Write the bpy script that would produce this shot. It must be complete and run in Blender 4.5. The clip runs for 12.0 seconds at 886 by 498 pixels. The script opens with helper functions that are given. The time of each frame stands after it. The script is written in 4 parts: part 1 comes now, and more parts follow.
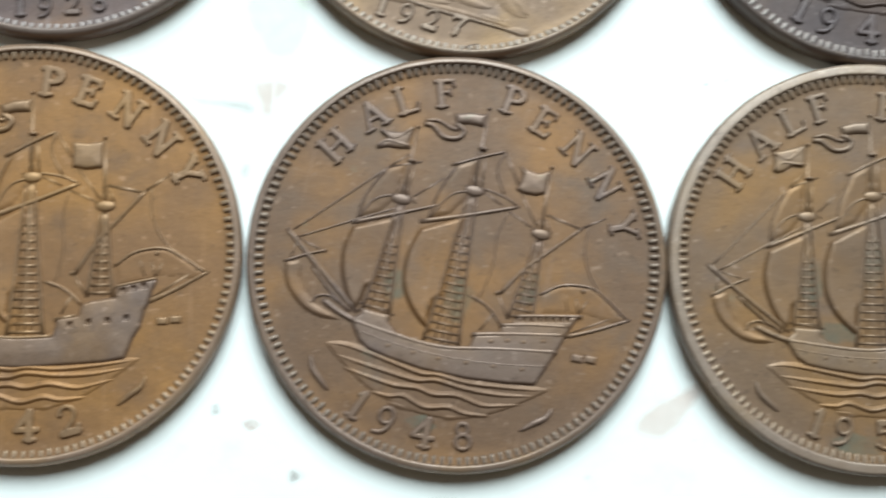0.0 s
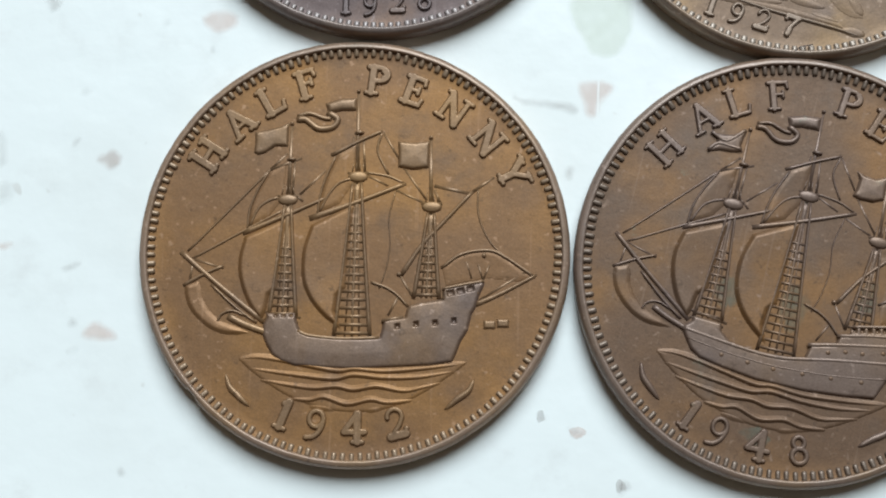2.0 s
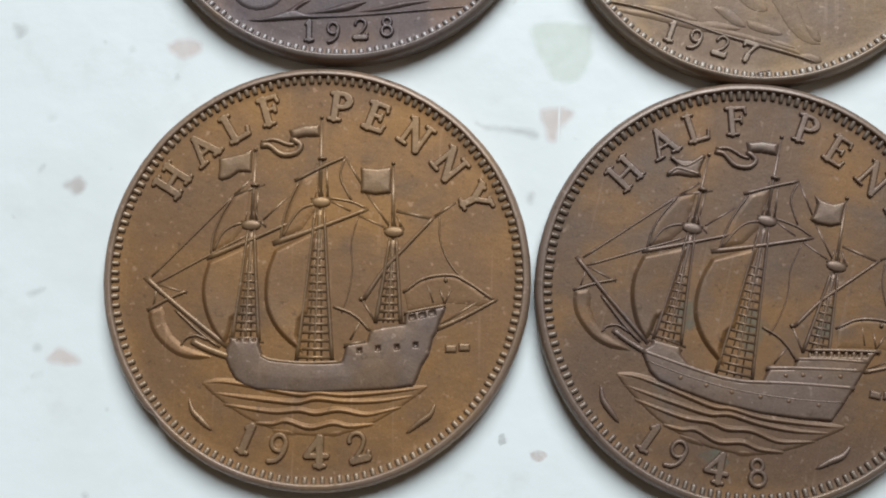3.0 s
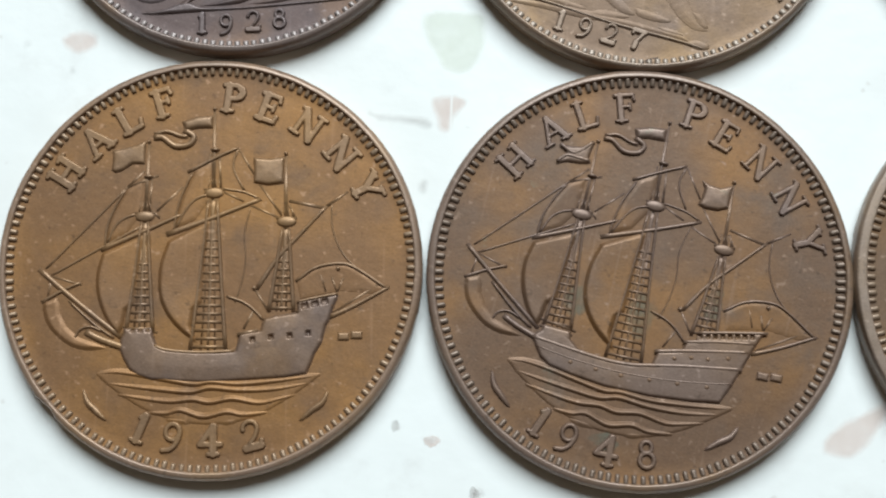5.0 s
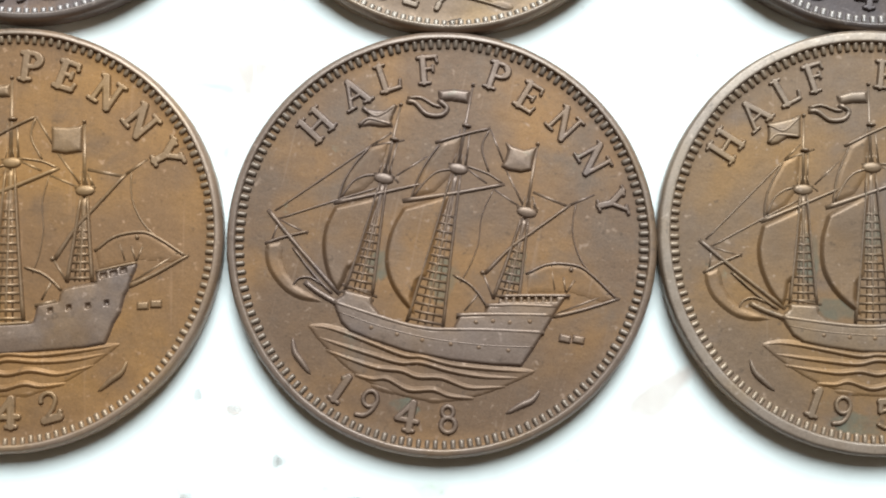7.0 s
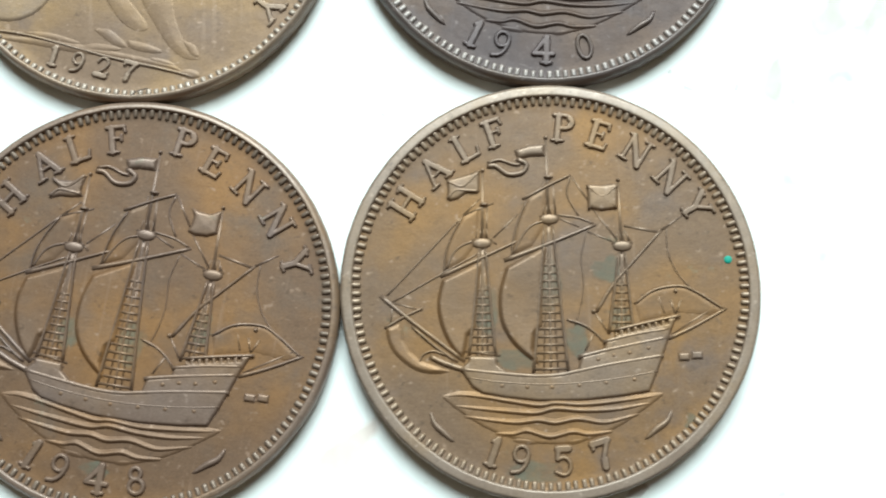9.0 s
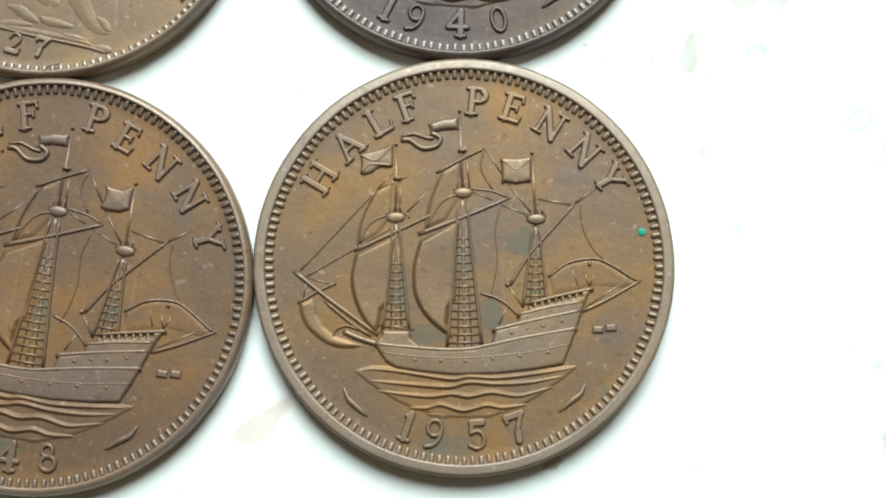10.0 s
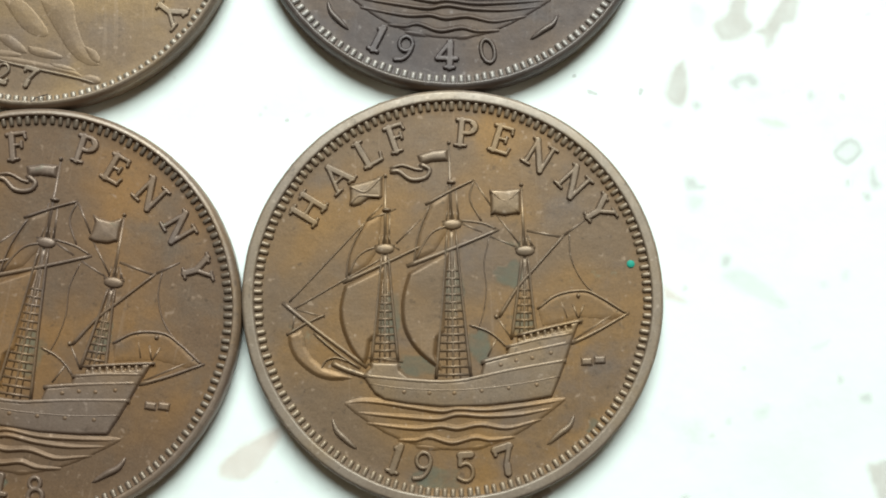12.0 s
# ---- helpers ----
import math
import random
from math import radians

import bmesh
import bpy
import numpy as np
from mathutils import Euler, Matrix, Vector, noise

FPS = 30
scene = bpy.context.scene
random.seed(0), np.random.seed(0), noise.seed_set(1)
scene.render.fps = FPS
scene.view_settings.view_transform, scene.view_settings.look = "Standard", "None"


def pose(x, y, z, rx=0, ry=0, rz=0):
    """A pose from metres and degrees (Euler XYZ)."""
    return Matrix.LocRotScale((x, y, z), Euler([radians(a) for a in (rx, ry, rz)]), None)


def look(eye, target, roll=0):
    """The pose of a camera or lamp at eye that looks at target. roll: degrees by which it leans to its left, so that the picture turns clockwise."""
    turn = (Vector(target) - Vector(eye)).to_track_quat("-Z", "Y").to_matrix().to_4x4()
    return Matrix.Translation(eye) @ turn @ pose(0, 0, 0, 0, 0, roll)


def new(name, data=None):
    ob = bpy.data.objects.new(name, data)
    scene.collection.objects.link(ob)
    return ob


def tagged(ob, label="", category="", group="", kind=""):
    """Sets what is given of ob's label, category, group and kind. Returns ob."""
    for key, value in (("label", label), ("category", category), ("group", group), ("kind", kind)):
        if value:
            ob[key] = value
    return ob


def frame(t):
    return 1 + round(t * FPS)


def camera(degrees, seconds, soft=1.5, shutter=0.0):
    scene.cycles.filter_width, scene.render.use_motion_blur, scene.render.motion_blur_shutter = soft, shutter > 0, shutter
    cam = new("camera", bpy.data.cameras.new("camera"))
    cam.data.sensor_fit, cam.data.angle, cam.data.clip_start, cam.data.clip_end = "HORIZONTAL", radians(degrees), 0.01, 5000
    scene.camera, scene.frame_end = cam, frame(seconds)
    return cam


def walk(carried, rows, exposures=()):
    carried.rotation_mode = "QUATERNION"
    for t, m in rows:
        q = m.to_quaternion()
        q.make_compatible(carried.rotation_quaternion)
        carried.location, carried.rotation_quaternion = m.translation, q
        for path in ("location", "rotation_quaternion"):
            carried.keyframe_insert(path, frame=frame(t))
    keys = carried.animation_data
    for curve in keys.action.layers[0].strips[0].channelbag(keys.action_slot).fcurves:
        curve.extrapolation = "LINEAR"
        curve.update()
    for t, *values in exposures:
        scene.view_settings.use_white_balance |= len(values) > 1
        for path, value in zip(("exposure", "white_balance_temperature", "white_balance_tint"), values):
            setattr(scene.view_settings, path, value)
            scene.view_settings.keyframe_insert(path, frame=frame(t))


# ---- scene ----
cam = camera(36.0, 12.0, soft=1.95, shutter=0.4)
# seconds, then place in millimetres, then forward tilt, side tilt and turn in degrees
ROWS = [
    (0, -4.57, -11.07, 83.17, 8.13, -2.77, 1.51),
    (0.5, -11.65, -12.41, 81.75, 8.49, -0.31, 2.68),
    (1, -17.09, -11.91, 82.03, 8.67, 0.57, 3.22),
    (1.5, -17.66, -11.83, 81.23, 9.52, 1.37, 2.97),
    (2, -18.10, -11.50, 81.07, 8.41, 1.32, 3.05),
    (2.5, -16.74, -11.35, 81.70, 8.93, 1.04, 2.90),
    (3, -16.26, -11.00, 81.81, 9.08, 1.04, 2.87),
    (5, -10.65, -11.74, 82.32, 9.18, 0.51, 2.06),
    (5.5, -7.01, -13.33, 82.03, 8.59, 0.48, 1.83),
    (6, -4.07, -13.42, 80.60, 8.01, 0.14, 1.39),
    (6.5, -1.70, -11.61, 81.34, 8.32, -0.03, 1.02),
    (6.7, -1.13, -11.52, 81.44, 7.79, -0.28, 1.08),
    (8.3, 11.79, -10.04, 82.93, 8.31, 1.83, -0.30),
    (8.5, 14.15, -9.41, 83.59, 8.23, 1.28, -0.55),
    (9, 20.29, -9.32, 83.71, 8.62, 0.91, -0.91),
    (9.5, 23.05, -11.03, 83.02, 8.76, 1.00, -0.93),
    (10, 24.82, -10.52, 83.19, 8.33, 0.48, -1.34),
    (10.5, 25.16, -10.17, 83.11, 7.70, 0.52, -1.44),
    (11, 26.07, -11.15, 83.55, 8.66, 0.13, -1.64),
    (11.5, 25.37, -9.23, 83.99, 8.42, 0.25, -1.52),
    (12, 24.85, -8.97, 83.43, 8.58, 0.01, -1.35),
]
MM = 0.001
walk(cam, [(t, pose(x * MM, y * MM, z * MM, a, b, c)) for t, x, y, z, a, b, c in ROWS],
     [(0, 0.32, 6020, -2), (0.5, 0.36, 6100, -1), (1.0, -0.06, 5950, -1), (1.5, -0.03, 5950, 1), (2.0, -0.1, 5960, 3), (2.5, -0.12, 6000, 5), (3.0, -0.25, 6080, 6), (5.0, 0.0, 6170, 4), (5.5, 0.58, 6060, 1),
      (6.0, 0.52, 6040, 0), (6.5, 0.52, 6080, 1), (8.3, 0.05, 6050, 0), (8.5, 0.02, 6050, 0), (9.0, 0.56, 6050, -5), (9.5, 0.5, 6100, -5), (10.0, 0.45, 6240, -5), (10.5, 0.45, 6320, -6), (11.0, 0.45, 6320, -6),
      (11.5, 0.2, 6240, -6), (12.0, 0.23, 6400, -6)])

# ---- light: soft overcast daylight coming from beyond the coins ----
world = bpy.data.worlds.new("overcast_sky")
scene.world = world
world.use_nodes = True
wn, wl = world.node_tree.nodes, world.node_tree.links
sky = wn.new("ShaderNodeTexSky")
sky.sky_type, sky.sun_disc = "NISHITA", False
sky.sun_elevation, sky.sun_rotation = radians(49), radians(7)
grey = wn.new("ShaderNodeHueSaturation")
grey.inputs["Saturation"].default_value = 0.0
wl.new(sky.outputs[0], grey.inputs["Color"])
room = wn.new("ShaderNodeMix")
room.data_type, room.blend_type = "RGBA", "MULTIPLY"
room.inputs[0].default_value, room.inputs[7].default_value = 1.0, (1.0, 0.72, 0.5, 1)
wl.new(grey.outputs[0], room.inputs[6])
wl.new(room.outputs[2], wn["Background"].inputs[0])
wn["Background"].inputs[1].default_value = 0.025
sun = new("sun", bpy.data.lights.new("sun", "SUN"))
sun.data.energy, sun.data.angle, sun.data.color = 4.6, radians(38), (0.955, 0.985, 1.0)
sun.matrix_world = look((0.12, 1.0, 1.15), (0, 0, 0))


# ---- materials ----
def node_material(name):
    m = bpy.data.materials.new(name)
    m.use_nodes = True
    return m, m.node_tree.nodes, m.node_tree.links, m.node_tree.nodes["Principled BSDF"]


def noise_node(ns, ls, coord, scale, detail=4.0, rough=0.55, shift=(0, 0, 0)):
    mp = ns.new("ShaderNodeMapping")
    mp.inputs["Location"].default_value = shift
    ls.new(coord, mp.inputs["Vector"])
    n = ns.new("ShaderNodeTexNoise")
    n.inputs["Scale"].default_value, n.inputs["Detail"].default_value, n.inputs["Roughness"].default_value = scale, detail, rough
    ls.new(mp.outputs[0], n.inputs["Vector"])
    return n.outputs["Fac"]


def ramp(ns, ls, fac, lo, hi):
    r = ns.new("ShaderNodeMapRange")
    r.inputs["From Min"].default_value, r.inputs["From Max"].default_value = lo, hi
    r.interpolation_type = "SMOOTHSTEP"
    ls.new(fac, r.inputs["Value"])
    return r.outputs[0]


def blend(ns, ls, fac, a, b):
    m = ns.new("ShaderNodeMix")
    m.data_type = "RGBA"
    for value, socket in ((a, m.inputs[6]), (b, m.inputs[7])):
        if isinstance(value, tuple):
            socket.default_value = (*value, 1)
        else:
            ls.new(value, socket)
    if isinstance(fac, float):
        m.inputs[0].default_value = fac
    else:
        ls.new(fac, m.inputs[0])
    return m.outputs[2]


def bronze(name, main, warm, dull, seed, verdigris=0.0, rough=0.46, metal=0.42):
    """Old coin bronze: two browns in blotches, dull grime, fine scratches, a little green corrosion."""
    k = {"brown": 0.93, "sand": 0.9, "tan": 0.96, "dark": 0.9}.get(name.split("_")[0], 1.0)
    main, warm, dull = [(r * 0.655 * k, g * 0.66 * k, b * 0.71 * k) for r, g, b in (main, warm, dull)]
    if name.endswith("_field"):
        main, warm, dull = [(r * 1.0, g * 0.98, b * 1.13) for r, g, b in (main, warm, dull)]
    else:
        main, warm, dull = [(r * 0.99, g * 0.98, b * (1.02 if name.endswith(("_rim", "_bead")) else 1.13)) for r, g, b in (main, warm, dull)]
    if name.endswith("_rim"):
        metal, rough = metal - 0.2, rough - 0.05
    if name.endswith(("_relief", "_hull", "_rim", "_bead")):
        # handling has rubbed the raised metal paler and smoother; sky sheen is painted in
        rub_sheen, lift = (0.08, 1.16) if name.endswith("_relief") else (0.1, 1.38) if name.endswith("_rim") else (0.1, 1.2)
        main, warm, dull = [tuple(lift * (v + (0.3 * c[0] + 0.6 * c[1] + 0.1 * c[2] - v) * rub_sheen) for v in c) for c in (main, warm, dull)]
        rough -= 0.06
    warm = (warm[0] * 1.16, warm[1] * 1.09, warm[2] * 0.9)
    m, ns, ls, bsdf = node_material(name)
    co = ns.new("ShaderNodeTexCoord").outputs["Object"]
    s = (seed * 0.37, seed * 0.21, seed * 0.11)
    blotch = ramp(ns, ls, noise_node(ns, ls, co, 170, 3, 0.5, s), 0.36, 0.72)
    col = blend(ns, ls, blotch, main, warm)
    grime = ramp(ns, ls, noise_node(ns, ls, co, 260, 5, 0.58, (s[1], s[0], s[2])), 0.46, 0.8)
    col = blend(ns, ls, grime, col, dull)
    # handling has worn the highest metal grey and pale
    height = ns.new("ShaderNodeSeparateXYZ")
    ls.new(co, height.inputs[0])
    worn = ns.new("ShaderNodeMath")
    worn.operation = "MULTIPLY"
    ls.new(ramp(ns, ls, height.outputs["Z"], 0.00124, 0.00146), worn.inputs[0])
    ls.new(ramp(ns, ls, noise_node(ns, ls, co, 420, 4, 0.6, (s[2], s[1] + 3, s[0])), 0.2, 0.75), worn.inputs[1])
    lum = 0.3 * main[0] + 0.6 * main[1] + 0.1 * main[2]
    col = blend(ns, ls, worn.outputs[0], col, tuple(1.2 * (0.85 * v + 0.15 * lum) for v in main))
    grain = noise_node(ns, ls, co, 9000, 3, 0.7, s)
    hsv = ns.new("ShaderNodeHueSaturation")
    ls.new(col, hsv.inputs["Color"])
    gv = ns.new("ShaderNodeMapRange")
    gv.inputs["From Min"].default_value, gv.inputs["From Max"].default_value = 0.3, 0.7
    gv.inputs["To Min"].default_value, gv.inputs["To Max"].default_value = 0.82, 1.16
    ls.new(grain, gv.inputs["Value"])
    ls.new(gv.outputs[0], hsv.inputs["Value"])
    col = hsv.outputs[0]
    # bright contact specks, small dark pits and hairline scratches
    def faint(fac, strength):
        q = ns.new("ShaderNodeMath")
        q.operation = "MULTIPLY"
        q.inputs[1].default_value = strength
        ls.new(fac, q.inputs[0])
        return q.outputs[0]
    pale = tuple(min(1.0, 1.7 * c + 0.06) for c in main)
    deep = tuple(0.45 * c for c in main)
    col = blend(ns, ls, faint(ramp(ns, ls, noise_node(ns, ls, co, 2300, 2, 0.5, (s[1] + 2, s[2], s[0])), 0.64, 0.76), 0.6), col, pale)
    col = blend(ns, ls, faint(ramp(ns, ls, noise_node(ns, ls, co, 1700, 3, 0.6, (s[2] + 5, s[1], s[0])), 0.6, 0.76), 0.65), col, deep)
    for turn, stretch in ((0.5, 0.03), (-0.9, 0.045)):
        mp = ns.new("ShaderNodeMapping")
        mp.inputs["Rotation"].default_value, mp.inputs["Scale"].default_value = (0, 0, turn + seed), (1, stretch, 1)
        ls.new(co, mp.inputs["Vector"])
        col = blend(ns, ls, faint(ramp(ns, ls, noise_node(ns, ls, mp.outputs[0], 3200, 2, 0.5, s), 0.66, 0.76), 0.2), col, pale)
    if verdigris:
        spots = noise_node(ns, ls, co, 260, 6, 0.7, (s[2] + 1.3, s[0], s[1]))
        col = blend(ns, ls, ramp(ns, ls, spots, 0.66 - 0.1 * verdigris, 0.8), col, (0.16, 0.19, 0.14))
    ls.new(col, bsdf.inputs["Base Color"])
    bsdf.inputs["Metallic"].default_value = metal
    rr = ns.new("ShaderNodeMapRange")
    rr.inputs["To Min"].default_value, rr.inputs["To Max"].default_value = rough - 0.08, rough + 0.16
    ls.new(noise_node(ns, ls, co, 1300, 4, 0.6, s), rr.inputs["Value"])
    ls.new(rr.outputs[0], bsdf.inputs["Roughness"])
    dents = noise_node(ns, ls, co, 800, 4, 0.6, s)
    pits = noise_node(ns, ls, co, 7000, 3, 0.6, s)
    b1, b2 = ns.new("ShaderNodeBump"), ns.new("ShaderNodeBump")
    b1.inputs["Strength"].default_value, b1.inputs["Distance"].default_value = 0.4, 0.00006
    b2.inputs["Strength"].default_value, b2.inputs["Distance"].default_value = 0.4, 0.000014
    ls.new(dents, b1.inputs["Height"])
    ls.new(pits, b2.inputs["Height"])
    ls.new(b1.outputs[0], b2.inputs["Normal"])
    ls.new(b2.outputs[0], bsdf.inputs["Normal"])
    return m


def painted_wood():
    """White gloss paint, slightly uneven, with faint grey dirt and fine specks."""
    m, ns, ls, bsdf = node_material("white_paint")
    co = ns.new("ShaderNodeTexCoord").outputs["Object"]
    dirt = ramp(ns, ls, noise_node(ns, ls, co, 60, 5, 0.6), 0.45, 0.8)
    col = blend(ns, ls, dirt, (0.79, 0.825, 0.82), (0.73, 0.755, 0.74))
    smudge = ramp(ns, ls, noise_node(ns, ls, co, 210, 5, 0.65, (7, 2, 0)), 0.52, 0.85)
    col = blend(ns, ls, smudge, col, (0.69, 0.705, 0.695))
    speck = ramp(ns, ls, noise_node(ns, ls, co, 520, 2, 0.5, (3, 1, 0)), 0.70, 0.76)
    col = blend(ns, ls, speck, col, (0.66, 0.67, 0.65))
    ls.new(col, bsdf.inputs["Base Color"])
    bsdf.inputs["Roughness"].default_value = 0.42
    b = ns.new("ShaderNodeBump")
    b.inputs["Strength"].default_value, b.inputs["Distance"].default_value = 0.4, 0.0002
    ls.new(noise_node(ns, ls, co, 240, 4, 0.5), b.inputs["Height"])
    ls.new(b.outputs[0], bsdf.inputs["Normal"])
    return m


def stain_material(name, colour, strength, seed, patchy=0.35):
    """A thin dry stain: a little patchy, fading out at its edge. patchy: how uneven it is."""
    m, ns, ls, bsdf = node_material(name)
    co = ns.new("ShaderNodeTexCoord").outputs["Object"]
    n = noise_node(ns, ls, co, 700, 5, 0.65, (seed, 0, 0))
    uneven = ns.new("ShaderNodeMapRange")
    uneven.inputs["From Min"].default_value, uneven.inputs["From Max"].default_value = 0.3, 0.65
    uneven.inputs["To Min"].default_value = 1 - patchy
    ls.new(n, uneven.inputs["Value"])
    at = ns.new("ShaderNodeAttribute")
    at.attribute_name = "edge"
    mul = ns.new("ShaderNodeMath")
    mul.operation = "MULTIPLY"
    ls.new(uneven.outputs[0], mul.inputs[0])
    ls.new(at.outputs["Fac"], mul.inputs[1])
    fin = ns.new("ShaderNodeMath")
    fin.operation, fin.use_clamp = "MULTIPLY", True
    fin.inputs[1].default_value = strength
    ls.new(mul.outputs[0], fin.inputs[0])
    ls.new(fin.outputs[0], bsdf.inputs["Alpha"])
    bsdf.inputs["Base Color"].default_value = (*colour, 1)
    bsdf.inputs["Roughness"].default_value = 0.6
    return m


WHITE = painted_wood()
BROWN_STAIN = stain_material("brown_stain", (0.5, 0.38, 0.33), 0.36, 1)
GREY_STAIN = stain_material("grey_stain", (0.45, 0.42, 0.4), 0.32, 5)
PINK_STAIN = stain_material("pink_stain", (0.7, 0.48, 0.4), 0.34, 9)
GREEN_STAIN = stain_material("green_stain", (0.66, 0.72, 0.55), 0.27, 13)
FAINT_STAIN = stain_material("faint_stain", (0.57, 0.56, 0.54), 0.2, 17)
VERDIGRIS, vn, vl, vb = node_material("bright_verdigris")
vb.inputs["Base Color"].default_value, vb.inputs["Roughness"].default_value = (0.02, 0.27, 0.2, 1), 0.7

# ---- shapes in low relief; all in millimetres, seen from above ----
FIELD, RIM = 1.15, 1.5


def smooth_line(pts, n=6):
    """A Catmull-Rom curve through the points."""
    if len(pts) < 3:
        return [Vector(q) for q in pts]
    ps = [Vector(q) for q in pts]
    ps = [2 * ps[0] - ps[1]] + ps + [2 * ps[-1] - ps[-2]]
    out = []
    for a, b, c, d in zip(ps, ps[1:], ps[2:], ps[3:]):
        for k in range(n):
            t = k / n
            out.append(0.5 * (2 * b + (c - a) * t + (2 * a - 5 * b + 4 * c - d) * t * t + (3 * b - a - 3 * c + d) * t ** 3))
    return out + [ps[-2]]


def ridge(bm, pts, width, height, z=FIELD, end=None, n=6, taper=False):
    """A raised rounded line; width goes from width to end along it."""
    line = smooth_line(pts, n)
    end = width if end is None else end
    rings, last = [], len(line) - 1
    for i, q in enumerate(line):
        d = (line[min(i + 1, last)] - line[max(i - 1, 0)]).normalized()
        s = Vector((-d.y, d.x))
        f = i / last
        w = 0.5 * (width + (end - width) * f)
        h = height * (0.35 if i in (0, last) else 1.0)
        if taper:
            w *= 0.12 + 0.88 * math.sin(math.pi * f) ** 0.55
            h *= 0.3 + 0.7 * math.sin(math.pi * f) ** 0.5
        if i == 0:
            q = q - d * w * 0.5
        if i == last:
            q = q + d * w * 0.5
        ring = []
        for k in range(7):
            a = math.pi * k / 6
            v = q + s * (w * math.cos(a))
            ring.append(bm.verts.new((v.x * MM, v.y * MM, (z - 0.03 + (h + 0.03) * math.sin(a) ** 0.8) * MM)))
        rings.append(ring)
    for a, b in zip(rings, rings[1:]):
        for k in range(6):
            bm.faces.new((a[k], a[k + 1], b[k + 1], b[k]))
    bm.faces.new(rings[0][::-1])
    bm.faces.new(rings[-1])


def dome(bm, x, y, rx, ry, height, z=FIELD, turn=0.0, seg=14, rows=4, power=1.0):
    """A low oval dome."""
    c, s = math.cos(turn), math.sin(turn)
    rings = []
    for j in range(rows):
        e = 0.5 * math.pi * j / rows
        ring = []
        for k in range(seg):
            a = 2 * math.pi * k / seg
            u, v = rx * math.cos(e) ** power * math.cos(a), ry * math.cos(e) ** power * math.sin(a)
            zz = z - 0.03 if j == 0 else z + height * math.sin(e)
            ring.append(bm.verts.new(((x + u * c - v * s) * MM, (y + u * s + v * c) * MM, zz * MM)))
        rings.append(ring)
    for a, b in zip(rings, rings[1:]):
        for k in range(seg):
            bm.faces.new((a[k], a[(k + 1) % seg], b[(k + 1) % seg], b[k]))
    top = bm.verts.new((x * MM, y * MM, (z + height) * MM))
    for k in range(seg):
        bm.faces.new((rings[-1][k], rings[-1][(k + 1) % seg], top))


def segment_distance(X, Y, a, b):
    ax, ay, bx, by = a[0], a[1], b[0], b[1]
    dx, dy = bx - ax, by - ay
    t = np.clip(((X - ax) * dx + (Y - ay) * dy) / (dx * dx + dy * dy + 1e-12), 0, 1)
    return np.hypot(X - ax - t * dx, Y - ay - t * dy)


def line_distance(X, Y, pts):
    return np.minimum.reduce([segment_distance(X, Y, a, b) for a, b in zip(pts, pts[1:])])


def inside_depth(X, Y, pts):
    """Distance to the outline, positive inside."""
    loop = list(pts) + [pts[0]]
    d = line_distance(X, Y, loop)
    odd = np.zeros(X.shape, bool)
    for a, b in zip(loop, loop[1:]):
        if a[1] != b[1]:
            odd ^= ((a[1] > Y) != (b[1] > Y)) & (X < (b[0] - a[0]) * (Y - a[1]) / (b[1] - a[1]) + a[0])
    return np.where(odd, d, -d)


def sheet(name, X, Y, H, z):
    """A mesh of the raised part of a height map; it dips into the ground at its outline."""
    keep = H > -0.03
    cell = keep[:-1, :-1] | keep[1:, :-1] | keep[:-1, 1:] | keep[1:, 1:]
    used = np.zeros(X.shape, bool)
    for part_of in (used[:-1, :-1], used[1:, :-1], used[:-1, 1:], used[1:, 1:]):
        part_of |= cell
    index = np.full(X.shape, -1)
    index[used] = np.arange(used.sum())
    v = np.stack([X[used], Y[used], z + np.maximum(H[used], -0.06)], 1) * MM
    i, j = np.nonzero(cell)
    f = np.stack([index[i, j], index[i, j + 1], index[i + 1, j + 1], index[i + 1, j]], 1)
    me = bpy.data.meshes.new(name)
    me.from_pydata(v.tolist(), [], f.tolist())
    return me


def grid_over(pts, step, pad=0.15):
    xs, ys = [q[0] for q in pts], [q[1] for q in pts]
    return np.meshgrid(np.arange(min(xs) - pad, max(xs) + pad, step), np.arange(min(ys) - pad, max(ys) + pad, step))


def plateau(depth, height, edge):
    """Height from the depth inside an outline: a sloped, rounded edge and a flat top."""
    t = np.clip(depth / edge, 0, 1)
    return np.where(depth > 0, height * np.sin(t * math.pi / 2) ** 0.8, depth * 1.5)


def finish(name, me, material, parent, label=""):
    me.materials.append(material)
    for p in me.polygons:
        p.use_smooth = True
    ob = new(name, me)
    ob.parent = parent
    if label:
        tagged(ob, label)
    return ob


def part(name, bm, material, parent, label=""):
    bmesh.ops.recalc_face_normals(bm, faces=bm.faces)
    me = bpy.data.meshes.new(name)
    bm.to_mesh(me)
    bm.free()
    return finish(name, me, material, parent, label)


